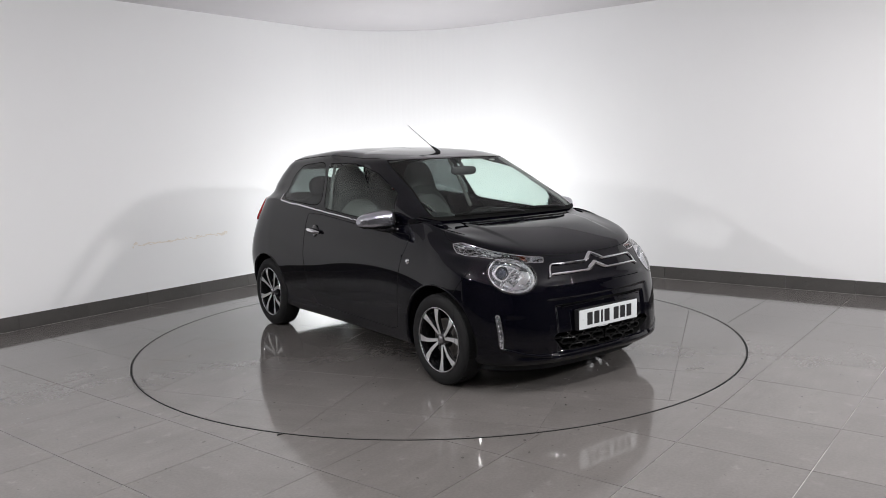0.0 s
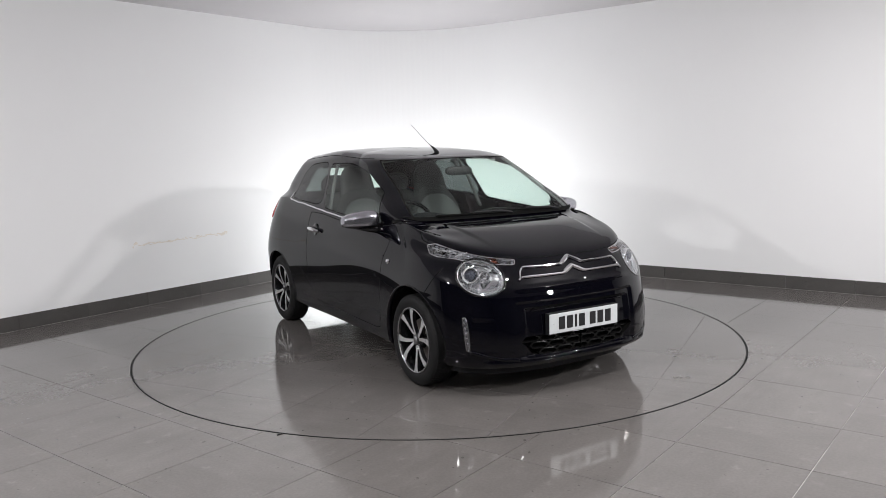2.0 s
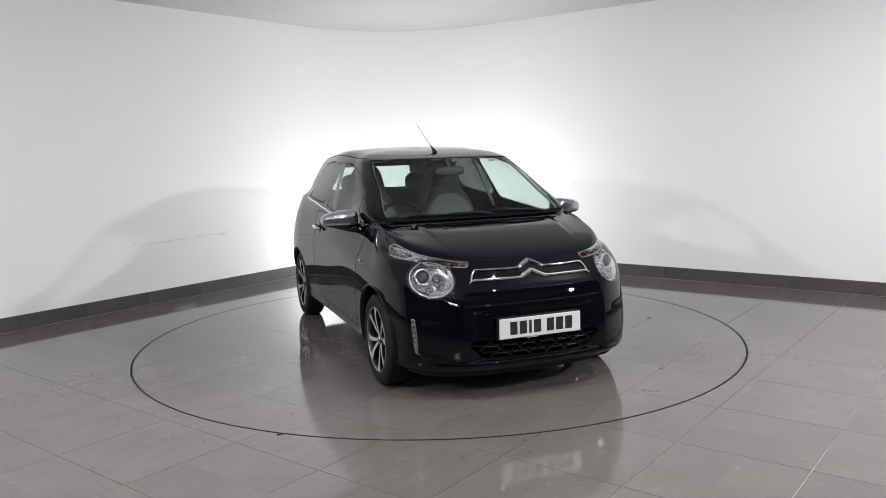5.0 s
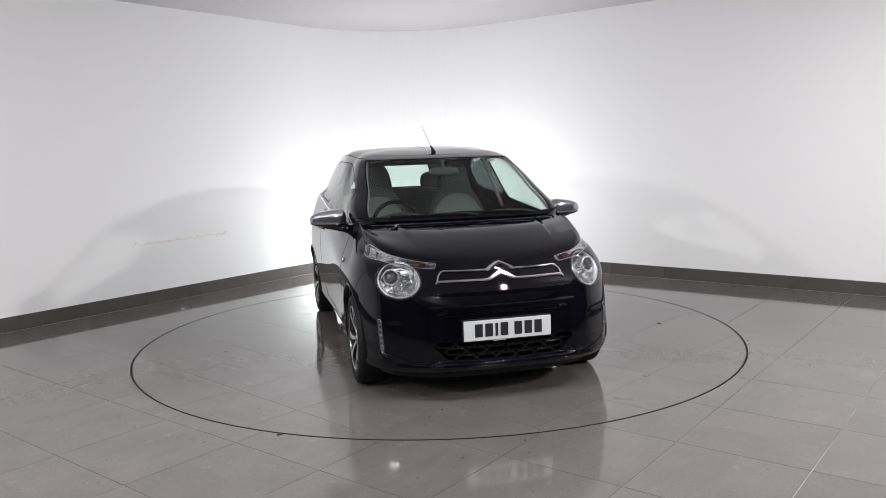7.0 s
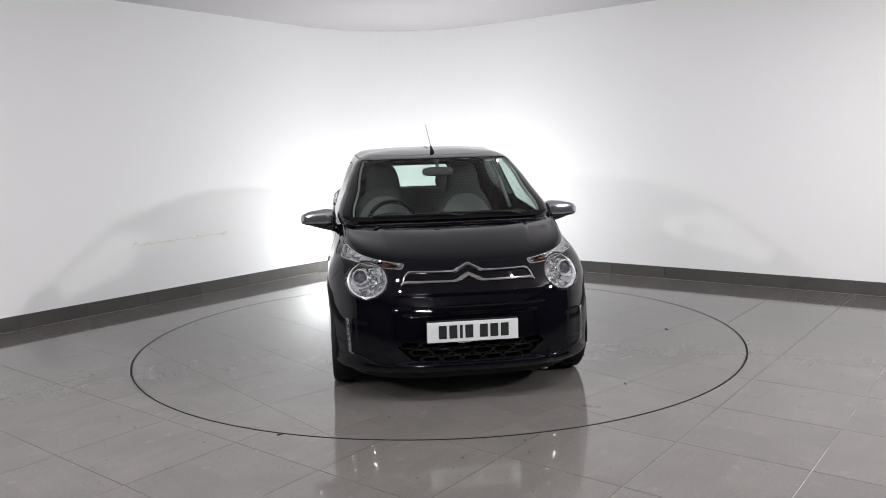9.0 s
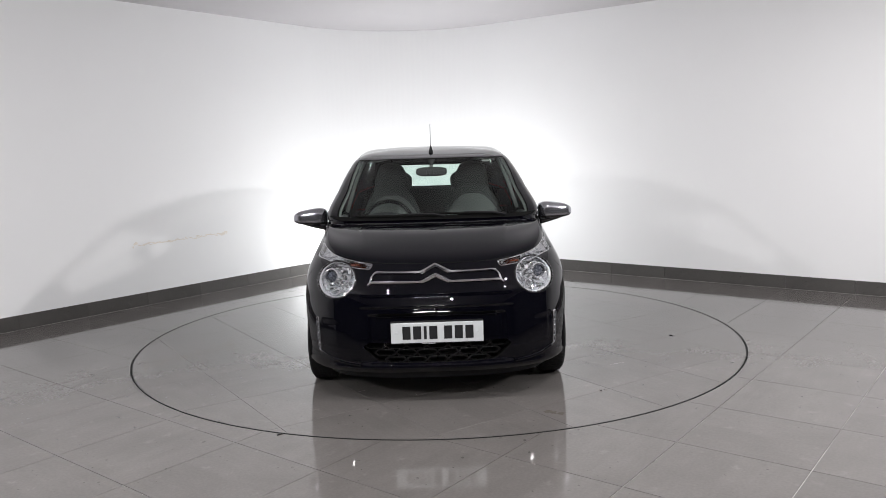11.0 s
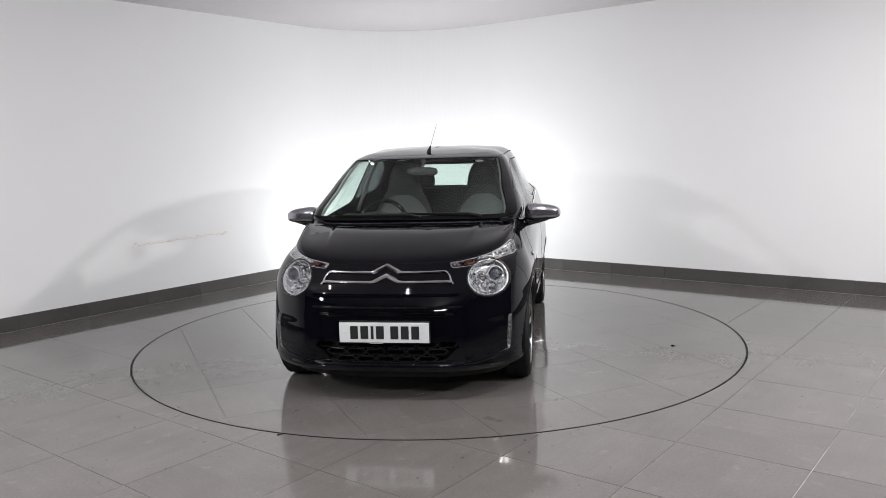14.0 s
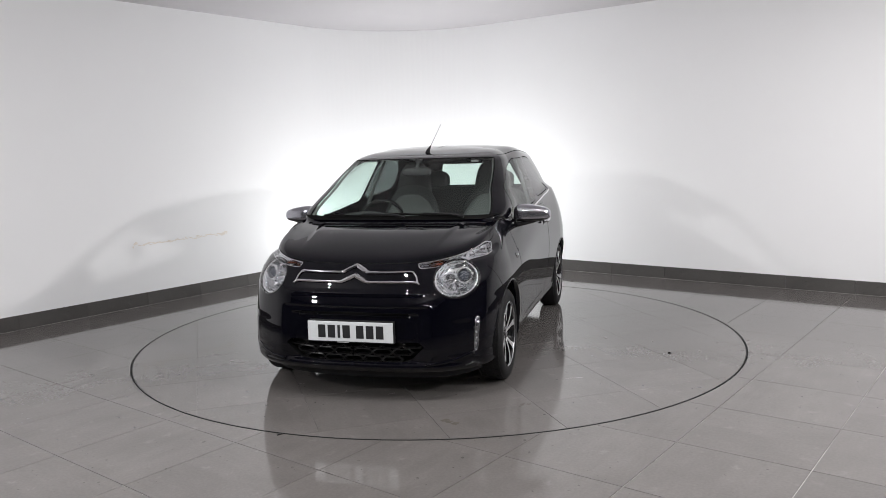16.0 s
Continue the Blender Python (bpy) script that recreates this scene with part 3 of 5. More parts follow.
def on_body(points, axes, ulim, vlim):
    """Loop and height parameters of the places on the body whose two coordinates (axes) are given."""
    ok = (_gu >= ulim[0]) & (_gu <= ulim[1]) & (_gv >= vlim[0]) & (_gv <= vlim[1])
    cu, cv, cp = _gu[ok], _gv[ok], _gp[ok][:, axes]
    out = []
    for p in np.asarray(points, float):
        j = np.argmin(((cp - p) ** 2).sum(1))
        u, v = cu[j], cv[j]
        for _ in range(4):
            q = surf([u, u + 1e-4, u], [v, v, v + 1e-4])[:, axes]
            jac = np.array([(q[1] - q[0]) / 1e-4, (q[2] - q[0]) / 1e-4]).T
            if abs(np.linalg.det(jac)) < 1e-7:
                break
            du, dv = np.linalg.solve(jac, p - q[0])
            s = min(1, .02 / max(abs(du), abs(dv), 1e-9))
            u, v = min(max(u + du * s, ulim[0]), ulim[1]), min(max(v + dv * s, 0), VTOP)
        out.append((u, v))
    return np.array(out)


def rounded(points, steps=5, pull=0.25):
    """A closed outline with its corners rounded by short curves."""
    out, k = [], len(points)
    pts = [np.array(p, float) for p in points]
    for i in range(k):
        a, b, c = pts[i - 1], pts[i], pts[(i + 1) % k]
        p, q = b + (a - b) * pull, b + (c - b) * pull
        for s in range(steps + 1):
            t = s / steps
            out.append((1 - t) ** 2 * p + 2 * t * (1 - t) * b + t * t * q)
    return np.array(out)


def dense(points, gap, closed=True):
    out, k = [], len(points)
    for i in range(k if closed else k - 1):
        a, b = np.array(points[i], float), np.array(points[(i + 1) % k], float)
        m = max(1, int(np.ceil(np.linalg.norm(b - a) / gap)))
        for s in range(m):
            out.append(a + (b - a) * s / m)
    if not closed:
        out.append(np.array(points[-1], float))
    return np.array(out)


def oval(cy, cz, a, b, tilt, k=40):
    t = np.linspace(0, 2 * math.pi, k, endpoint=False)
    c, s = math.cos(tilt), math.sin(tilt)
    return np.array([(cy + a * c * math.cos(i) - b * s * math.sin(i), cz + a * s * math.cos(i) + b * c * math.sin(i)) for i in t])


def inset(poly, f):
    c = poly.mean(0)
    return c + (poly - c) * f


def shrink(poly, d):
    """Moves a closed outline inwards by the length d."""
    out = []
    k = len(poly)
    area = sum(poly[i][0] * poly[(i + 1) % k][1] - poly[(i + 1) % k][0] * poly[i][1] for i in range(k))
    s = 1 if area > 0 else -1
    for i in range(k):
        e = poly[(i + 1) % k] - poly[i - 1]
        n = np.array([-e[1], e[0]]) * s / (np.linalg.norm(e) + 1e-12)
        out.append(poly[i] + n * d)
    return np.array(out)


def within(poly, px, py):
    inside = np.zeros(len(px), bool)
    x, y = poly[:, 0], poly[:, 1]
    j = len(poly) - 1
    for i in range(len(poly)):
        cross = ((y[i] > py) != (y[j] > py)) & (px < (x[j] - x[i]) * (py - y[i]) / (y[j] - y[i] + 1e-15) + x[i])
        inside ^= cross
        j = i
    return inside


SIDE_U, FRONT_U = (0.55, 2.6), (0.0, 0.97)
XZ, YZ = [0, 2], [1, 2]
V = KNOT  # heights of the level lines


def outlines():
    """The cuts in the body: closed outlines in loop and height parameters."""
    o = {}
    # windscreen: from the cowl to the roof's front edge
    base, top = V[11] - .006, V[14] - .006
    v = np.linspace(base, top, 26)
    edge = 0.508 + (0.585 - 0.508) * (v - base) / (top - base)
    o["windscreen"] = np.concatenate([np.column_stack([np.linspace(-.02, edge[0], 30), np.full(30, base)]),
                                      np.column_stack([edge, v])[1:], np.column_stack([np.linspace(edge[-1], -.02, 30), np.full(30, top)])[1:]])
    door = rounded([(0.665, 0.955), (0.15, 0.988), (-0.278, 1.024), (-0.408, 1.360), (-0.04, 1.360), (0.29, 1.296), (0.605, 1.165)], 5, .14)
    o["door_window"] = on_body(dense(door, .02), XZ, SIDE_U, (V[8], V[15]))
    quarter = rounded([(-0.322, 1.033), (-0.93, 1.070), (-1.005, 1.105), (-0.965, 1.270), (-0.84, 1.350), (-0.452, 1.374)], 6, .26)
    o["quarter_window"] = on_body(dense(quarter, .02), XZ, SIDE_U, (V[8], V[15]))
    # tail window
    o["tail_window"] = np.array([(u, v) for u, v in [(2.64, V[11] + .01)] + [(2.64 + .41 * i / 12, V[11] + .01) for i in range(1, 13)] + [(3.05, V[13])] + [(3.05 - .39 * i / 12, V[13] + .005) for i in range(13)]])
    for name, cx in (("front_arch", 1.17), ("rear_arch", -1.17)):
        r = 0.335 if cx > 0 else 0.325
        a = np.linspace(math.radians(-22), math.radians(202), 50)
        arc = [(cx + r * math.cos(t), 0.292 + r * math.sin(t)) for t in a]
        uv = on_body(arc, XZ, (0.45, 2.5), (0, V[8]))
        uv[0, 1] = uv[-1, 1] = -.01
        o[name] = uv
    o["headlamp"] = on_body(oval(.580, .708, .121, .098, -.30), YZ, FRONT_U, (V[3], V[8]))
    strip = [(.312, 7.22), (.322, 6.66), (.45, 6.58), (.60, 6.60), (.69, 6.42), (.752, 6.55), (.768, 7.20), (.70, 7.85), (.56, 7.45), (.42, 7.30)]
    strip = [(u, np.interp(k, range(len(V)), V)) for u, k in strip]
    o["indicator"] = dense(rounded(strip, 4, .14), .012)
    day = rounded([(.690, .490), (.707, .487), (.697, .302), (.681, .292)], 4, .3)
    o["day_lamp"] = on_body(dense(day, .012), YZ, FRONT_U, (V[1], V[6]))
    grille = rounded([(-.02, .246), (.335, .252), (.425, .340), (.398, .366), (-.02, .366)], 4, .12)
    o["lower_grille"] = on_body(dense(grille, .02), YZ, FRONT_U, (V[1], V[5]))
    door = rounded([(0.845, 0.905), (0.800, .74), (0.765, 0.59), (0.730, 0.272), (-0.36, 0.285), (-0.50, 0.42), (-0.525, 0.66), (-0.475, 0.985), (-0.25, .982), (.4, .926)], 4, .12)
    o["door"] = on_body(dense(door, .03), XZ, (0.6, 2.4), (0, V[10]))
    o["bonnet"] = np.concatenate([np.column_stack([np.linspace(-.02, .80, 40), np.full(40, V[8] - .012)]),
                                  np.column_stack([np.linspace(.80, .86, 8), np.linspace(V[8] - .012, V[10] - .02, 8)])[1:],
                                  np.column_stack([np.linspace(.86, .60, 12), np.linspace(V[10] - .02, V[11] - .012, 12)])[1:],
                                  np.column_stack([np.linspace(.60, -.02, 34), np.full(34, V[11] - .012)])[1:]])
    o["bumper"] = np.concatenate([np.column_stack([np.linspace(-.02, .66, 30), np.full(30, V[6] - .05)]),
                                  np.column_stack([np.linspace(.66, .79, 20), np.linspace(V[6] - .05, V[4] + .02, 20)])[1:],
                                  np.column_stack([np.linspace(.79, .80, 12), np.linspace(V[4] + .02, -.01, 12)])[1:],
                                  np.array([(-.02, -.01)])])
    return o


def build_shell(car):
    from mathutils.geometry import delaunay_2d_cdt
    cuts = {k: np.column_stack([to_plane(np.clip(p[:, 0], -.05, 3.05)), p[:, 1]]) for k, p in outlines().items()}
    for k, p in cuts.items():
        p[:, 0] = np.where(p[:, 0] < 0, -.01, p[:, 0])
    for k in ("windscreen", "door_window", "quarter_window"):
        cuts[k + "_glass"] = shrink(cuts[k], .009 if k != "windscreen" else .014)
    ws = cuts["windscreen_glass"]
    ws[:, 0] = np.where(cuts["windscreen"][:, 0] < .05, -.01, ws[:, 0])
    umax = float(to_plane(3.0))
    vmax = VTOP - .004

    def clip(p):
        q = p.copy()
        q[:, 0] = np.clip(q[:, 0], 0, umax)
        q[:, 1] = np.clip(q[:, 1], 0, vmax)
        return q
    verts, edges = [], []
    for p in cuts.values():
        q = clip(p)
        s = len(verts)
        verts += [tuple(x) for x in q]
        edges += [(s + i, s + (i + 1) % len(q)) for i in range(len(q))]
    fixed = np.array(verts)
    gu = np.concatenate([np.linspace(0, U_SCALE[0], 104), np.linspace(U_SCALE[0], U_SCALE[0] + U_SCALE[1], 80)[1:], np.linspace(U_SCALE[0] + U_SCALE[1], umax, 24)[1:]])
    gv = np.linspace(0, vmax, 165)
    grid = np.array([(a, b) for a in gu for b in gv] + [(a, b) for a in gu[1:80] for b in np.arange(.02, KNOT[6], .0075)])
    keep = np.ones(len(grid), bool)
    border = (grid[:, 0] < 1e-9) | (grid[:, 0] > umax - 1e-9) | (grid[:, 1] < 1e-9) | (grid[:, 1] > vmax - 1e-9)
    for i in range(0, len(grid), 2000):
        d = ((grid[i:i + 2000, None, :] - fixed[None]) ** 2).sum(2).min(1)
        keep[i:i + 2000] = d > .006 ** 2
    keep |= border
    verts += [tuple(x) for x in grid[keep]]
    vs, _, fs, *_ = delaunay_2d_cdt([Vector(p) for p in verts], edges, [], 0, 1e-6)
    flat_v = np.array([(p[0], p[1]) for p in vs])
    tri = np.array([list(f) for f in fs if len(f) == 3])
    a, b, c = (flat_v[tri[:, i]] for i in range(3))
    area = np.abs((b[:, 0] - a[:, 0]) * (c[:, 1] - a[:, 1]) - (b[:, 1] - a[:, 1]) * (c[:, 0] - a[:, 0]))
    tri = tri[area > 1e-9]
    mid = flat_v[tri].mean(1)
    e1, e2 = U_SCALE[0], U_SCALE[0] + U_SCALE[1]
    x = flat_v[:, 0]
    uu = np.where(x < e1, x / U_SCALE[0], np.where(x < e2, 1 + (x - e1) / U_SCALE[1], 2 + (x - e2) / U_SCALE[2]))
    pos = surf(uu, flat_v[:, 1])
    pos[x < 1e-6, 1] = 0.0
    pos[x > umax - 1e-6, 1] = 0.0
    order = ["windscreen_glass", "windscreen", "door_window_glass", "door_window", "quarter_window_glass", "quarter_window", "tail_window",
             "front_arch", "rear_arch", "headlamp", "indicator", "day_lamp", "lower_grille", "door", "bonnet", "bumper"]
    label = np.full(len(tri), -1)
    for i, k in enumerate(order):
        label[(label < 0) & within(cuts[k], mid[:, 0], mid[:, 1])] = i

    def piece(names, both, sign=1, push=0.0):
        ids = [order.index(k) if k else -1 for k in names]
        t = tri[np.isin(label, ids)]
        used, inv = np.unique(t, return_inverse=True)
        t = inv.reshape(-1, 3)
        p = pos[used].copy()
        bm = bmesh.new()
        signs = (1, -1) if both else (sign,)
        for s in signs:
            vv = [bm.verts.new((q[0], q[1] * s, q[2])) for q in p]
            for f in t:
                g = [vv[i] for i in f]
                try:
                    bm.faces.new(g if s > 0 else g[::-1])
                except ValueError:
                    pass
        if both:
            mids = [v for v in bm.verts if abs(v.co.y) < 2e-3]
            bmesh.ops.remove_doubles(bm, verts=mids, dist=3e-4)
        bmesh.ops.recalc_face_normals(bm, faces=bm.faces)
        big = sum((f.normal.dot(f.calc_center_median() - Vector((0, 0, .7))) for f in bm.faces))
        if big < 0:
            bmesh.ops.reverse_faces(bm, faces=bm.faces)
        if push:
            bm.normal_update()
            for v in bm.verts:
                v.co += v.normal * push
        return bm

    part("body", piece([None], True), M_PAINT, car, "glossy black painted body shell", True)
    part("bonnet", piece(["bonnet"], True), M_PAINT, car, "", True)
    part("front_bumper", piece(["bumper"], True), M_PAINT, car, "", True)
    made = {}
    for s in (-1, 1):
        made["door", s] = part("door", piece(["door"], False, s), M_PAINT, car, "", True)
        w = part("side_window", piece(["door_window_glass"], False, s), M_SIDE, car, "lightly tinted clear side glass", True)
        part("window_seal", piece(["door_window"], False, s), M_SEAL, w, "black rubber seal", True)
        w.visible_shadow = False
        w = part("quarter_window", piece(["quarter_window_glass"], False, s), M_PRIVACY, car, "dark tinted rear side glass", True)
        part("window_seal", piece(["quarter_window"], False, s), M_SEAL, w, "black rubber seal", True)
        w.visible_shadow = False
    w = part("windscreen", piece(["windscreen_glass"], True), M_SCREEN, car, "green-tinted clear windscreen", True)
    w.visible_shadow = False
    part("window_seal", piece(["windscreen"], True), M_SEAL, w, "black windscreen border", True)
    w = part("rear_window", piece(["tail_window"], True), M_SIDE, car, "", True)
    w.visible_shadow = False
    return cuts, piece, made


def plane_to_u(x):
    e1, e2 = U_SCALE[0], U_SCALE[0] + U_SCALE[1]
    return np.where(x < e1, x / U_SCALE[0], np.where(x < e2, 1 + (x - e1) / U_SCALE[1], 2 + (x - e2) / U_SCALE[2]))


def body_normal(u, v):
    e = 1e-3
    u, v = np.asarray(u, float), np.clip(np.asarray(v, float), 0, VTOP - 2e-3)
    a, b, c = surf(u, v), surf(u + e, v), surf(u, v + e)
    n = np.cross(b - a, c - a)
    n /= np.linalg.norm(n, axis=1)[:, None] + 1e-12
    out = a - np.array([0, 0, .7])
    n *= np.sign((n * out).sum(1))[:, None]
    return a, n


def band(uv, width, lift, side=1, closed=True, depth=0.0):
    """A narrow raised strip that follows a line on the body."""
    uv = np.array(uv)
    p, n = body_normal(uv[:, 0], uv[:, 1])
    k = len(uv)
    bm = bmesh.new()
    rows = []
    for i in range(k):
        a, b = (i - 1) % k if closed else max(i - 1, 0), (i + 1) % k if closed else min(i + 1, k - 1)
        t = p[b] - p[a]
        t /= np.linalg.norm(t) + 1e-12
        w = np.cross(n[i], t)
        w /= np.linalg.norm(w) + 1e-12
        prof = ((-.5, -depth), (-.5, lift * .6), (-.25, lift), (.25, lift), (.5, lift * .6), (.5, -depth))
        rows.append([bm.verts.new(Vector(p[i] + w * width * c + n[i] * h) * 1.0) for c, h in prof])
    if side < 0:
        for v in bm.verts:
            v.co.y *= -1
    for i in range(k if closed else k - 1):
        a, b = rows[i], rows[(i + 1) % k]
        for j in range(5):
            bm.faces.new((a[j], a[j + 1], b[j + 1], b[j]))
    if not closed:
        bm.faces.new(rows[0])
        bm.faces.new(rows[-1][::-1])
    bmesh.ops.recalc_face_normals(bm, faces=bm.faces)
    return bm


def revolve(profile, segments=48):
    """Turns a profile of (radius, depth) round the y axis."""
    bm = bmesh.new()
    rings = []
    for i in range(segments):
        a = 2 * math.pi * i / segments
        rings.append([bm.verts.new((r * math.cos(a), d, r * math.sin(a))) for r, d in profile])
    for a, b in zip(rings, rings[1:] + rings[:1]):
        for j in range(len(profile) - 1):
            bm.faces.new((a[j], a[j + 1], b[j + 1], b[j]))
    bmesh.ops.remove_doubles(bm, verts=bm.verts, dist=1e-6)
    bmesh.ops.recalc_face_normals(bm, faces=bm.faces)
    return bm


def tube(points, radius, segs=10):
    """A round rod along a line of points; radius may be a list."""
    bm = bmesh.new()
    pts = [Vector(p) for p in points]
    rad = radius if isinstance(radius, (list, tuple)) else [radius] * len(pts)
    rings = []
    for i, p in enumerate(pts):
        t = (pts[min(i + 1, len(pts) - 1)] - pts[max(i - 1, 0)]).normalized()
        a = t.cross(Vector((0, 0, 1)) if abs(t.z) < .9 else Vector((1, 0, 0))).normalized()
        b = t.cross(a)
        rings.append([bm.verts.new(p + (a * math.cos(q) + b * math.sin(q)) * rad[i]) for q in (2 * math.pi * j / segs for j in range(segs))])
    for a, b in zip(rings, rings[1:]):
        for j in range(segs):
            bm.faces.new((a[j], a[(j + 1) % segs], b[(j + 1) % segs], b[j]))
    bm.faces.new(rings[0][::-1])
    bm.faces.new(rings[-1])
    bmesh.ops.recalc_face_normals(bm, faces=bm.faces)
    return bm


def blob(cx, cy, cz, sx, sy, sz, p=2.6, seg=28, rings=18):
    """A rounded cushion: a superellipsoid."""
    bm = bmesh.new()
    bmesh.ops.create_uvsphere(bm, u_segments=seg, v_segments=rings, radius=1)
    for v in bm.verts:
        c = v.co
        k = (abs(c.x) ** p + abs(c.y) ** p + abs(c.z) ** p) ** (-1 / p)
        v.co = Vector((cx + c.x * k * sx, cy + c.y * k * sy, cz + c.z * k * sz))
    return bm


# ---- wheels ----
def build_wheel(car):
    wheel = new("wheel")
    wheel.parent = car
    wheel["label"] = "black tyre on eight-blade machined alloy rim"
    W0 = 0.0825
    tyre = revolve([(.200, .070), (.215, .080), (.240, W0), (.262, .079), (.275, .068), (.2805, .050), (.282, .02), (.282, -.02), (.2805, -.05),
                    (.275, -.068), (.262, -.079), (.240, -W0), (.205, -.075)], 72)
    part("tyre", tyre, M_TYRE, wheel, "black rubber tyre", True)
    # tread grooves as thin raised ribs between dark gaps
    ribs = bmesh.new()
    for i in range(72):
        a = 2 * math.pi * i / 72
        for y0, y1, sk in ((-.062, -.030, .03), (-.024, .024, .02), (.030, .062, -.03)):
            q = []
            for y, da in ((y0, 0), (y1, sk), (y1, sk + .065), (y0, .065)):
                rr = .2838 - (0.0016 if abs(y) > .055 else 0)
                q.append((rr * math.cos(a + da), y, rr * math.sin(a + da)))
            up = [ribs.verts.new(x) for x in q]
            dn = [ribs.verts.new((x[0] * .985, x[1], x[2] * .985)) for x in q]
            ribs.faces.new(up)
            for j in range(4):
                ribs.faces.new((dn[j], dn[(j + 1) % 4], up[(j + 1) % 4], up[j]))
    bmesh.ops.recalc_face_normals(ribs, faces=ribs.faces)
    tread = part("tread", ribs, M_TYRE, wheel, "tread blocks")
    tread["kind"] = "stuff"
    rim = revolve([(.204, .072), (.206, .076), (.201, .079), (.194, .074), (.190, .060), (.186, .02), (.182, -.06), (.200, -.07)], 64)
    part("rim", rim, M_ALLOY_DARK, wheel, "gloss black rim barrel", True)
    lip = revolve([(.205, .074), (.204, .0785), (.198, .0795), (.1935, .0755), (.194, .072)], 64)
    part("rim_lip", lip, M_SATIN, wheel, "machined silver rim edge", True)
    bm = revolve([(.0, .058), (.030, .058), (.036, .052), (.052, .045), (.058, .02), (.058, -.02)], 32)
    part("hub", bm, M_ALLOY_DARK, wheel, "gloss black hub", True)
    bm = revolve([(.0, .063), (.020, .0625), (.025, .060), (.026, .054)], 28)
    part("hub_cap", bm, M_SATIN, wheel, "small grey centre cap", True)
    # eight blades, narrow at the hub and hooked where they meet the rim
    for i in range(8):
        base = math.radians(45 * i + (4 if i % 2 else -4))
        hook = 1 if i % 2 else -1
        bm = bmesh.new()
        rows = []
        for k in range(13):
            f = k / 12
            r = .028 + (.199 - .028) * f
            ang = hook * (.10 * (1 - f) - .10 * max(0, f - .55) / .45)
            left = .0095 + .0085 * f + (.016 * max(0, f - .62) / .38 if hook < 0 else 0)
            right = .0095 + .0085 * f + (.016 * max(0, f - .62) / .38 if hook > 0 else 0)
            y = .052 + .020 * math.sin(f * math.pi * .55)
            cx, cz = r * math.cos(ang), r * math.sin(ang)
            tx, tz = -math.sin(ang), math.cos(ang)
            rows.append([(cx + tx * w, y + h, cz + tz * w) for w, h in ((-left, -.024), (-left, -.003), (-left * .85, 0), (right * .85, 0), (right, -.003), (right, -.024))])
        vs = [[bm.verts.new(q) for q in row] for row in rows]
        for a, b in zip(vs, vs[1:]):
            for j in range(5):
                f = bm.faces.new((a[j], a[j + 1], b[j + 1], b[j]))
                f.material_index = 0 if j == 2 else 1
        bmesh.ops.recalc_face_normals(bm, faces=bm.faces)
        bmesh.ops.rotate(bm, cent=(0, 0, 0), matrix=Matrix.Rotation(-base, 3, "Y"), verts=bm.verts)
        part("spoke", bm, [M_ALLOY, M_ALLOY_DARK], wheel)
    for i in range(4):
        a = math.pi / 4 + math.pi / 2 * i
        bm = revolve([(0, .056), (.007, .056), (.009, .052), (.009, .04)], 6)
        bmesh.ops.translate(bm, vec=(.040 * math.cos(a), 0, .040 * math.sin(a)), verts=bm.verts)
        part("wheel_bolt", bm, M_SATIN, wheel)
    bm = revolve([(.03, .008), (.125, .008), (.127, .004), (.127, -.004), (.03, -.004)], 40)
    part("brake_disc", bm, M_DISC, wheel, "grey steel brake disc")
    return wheel


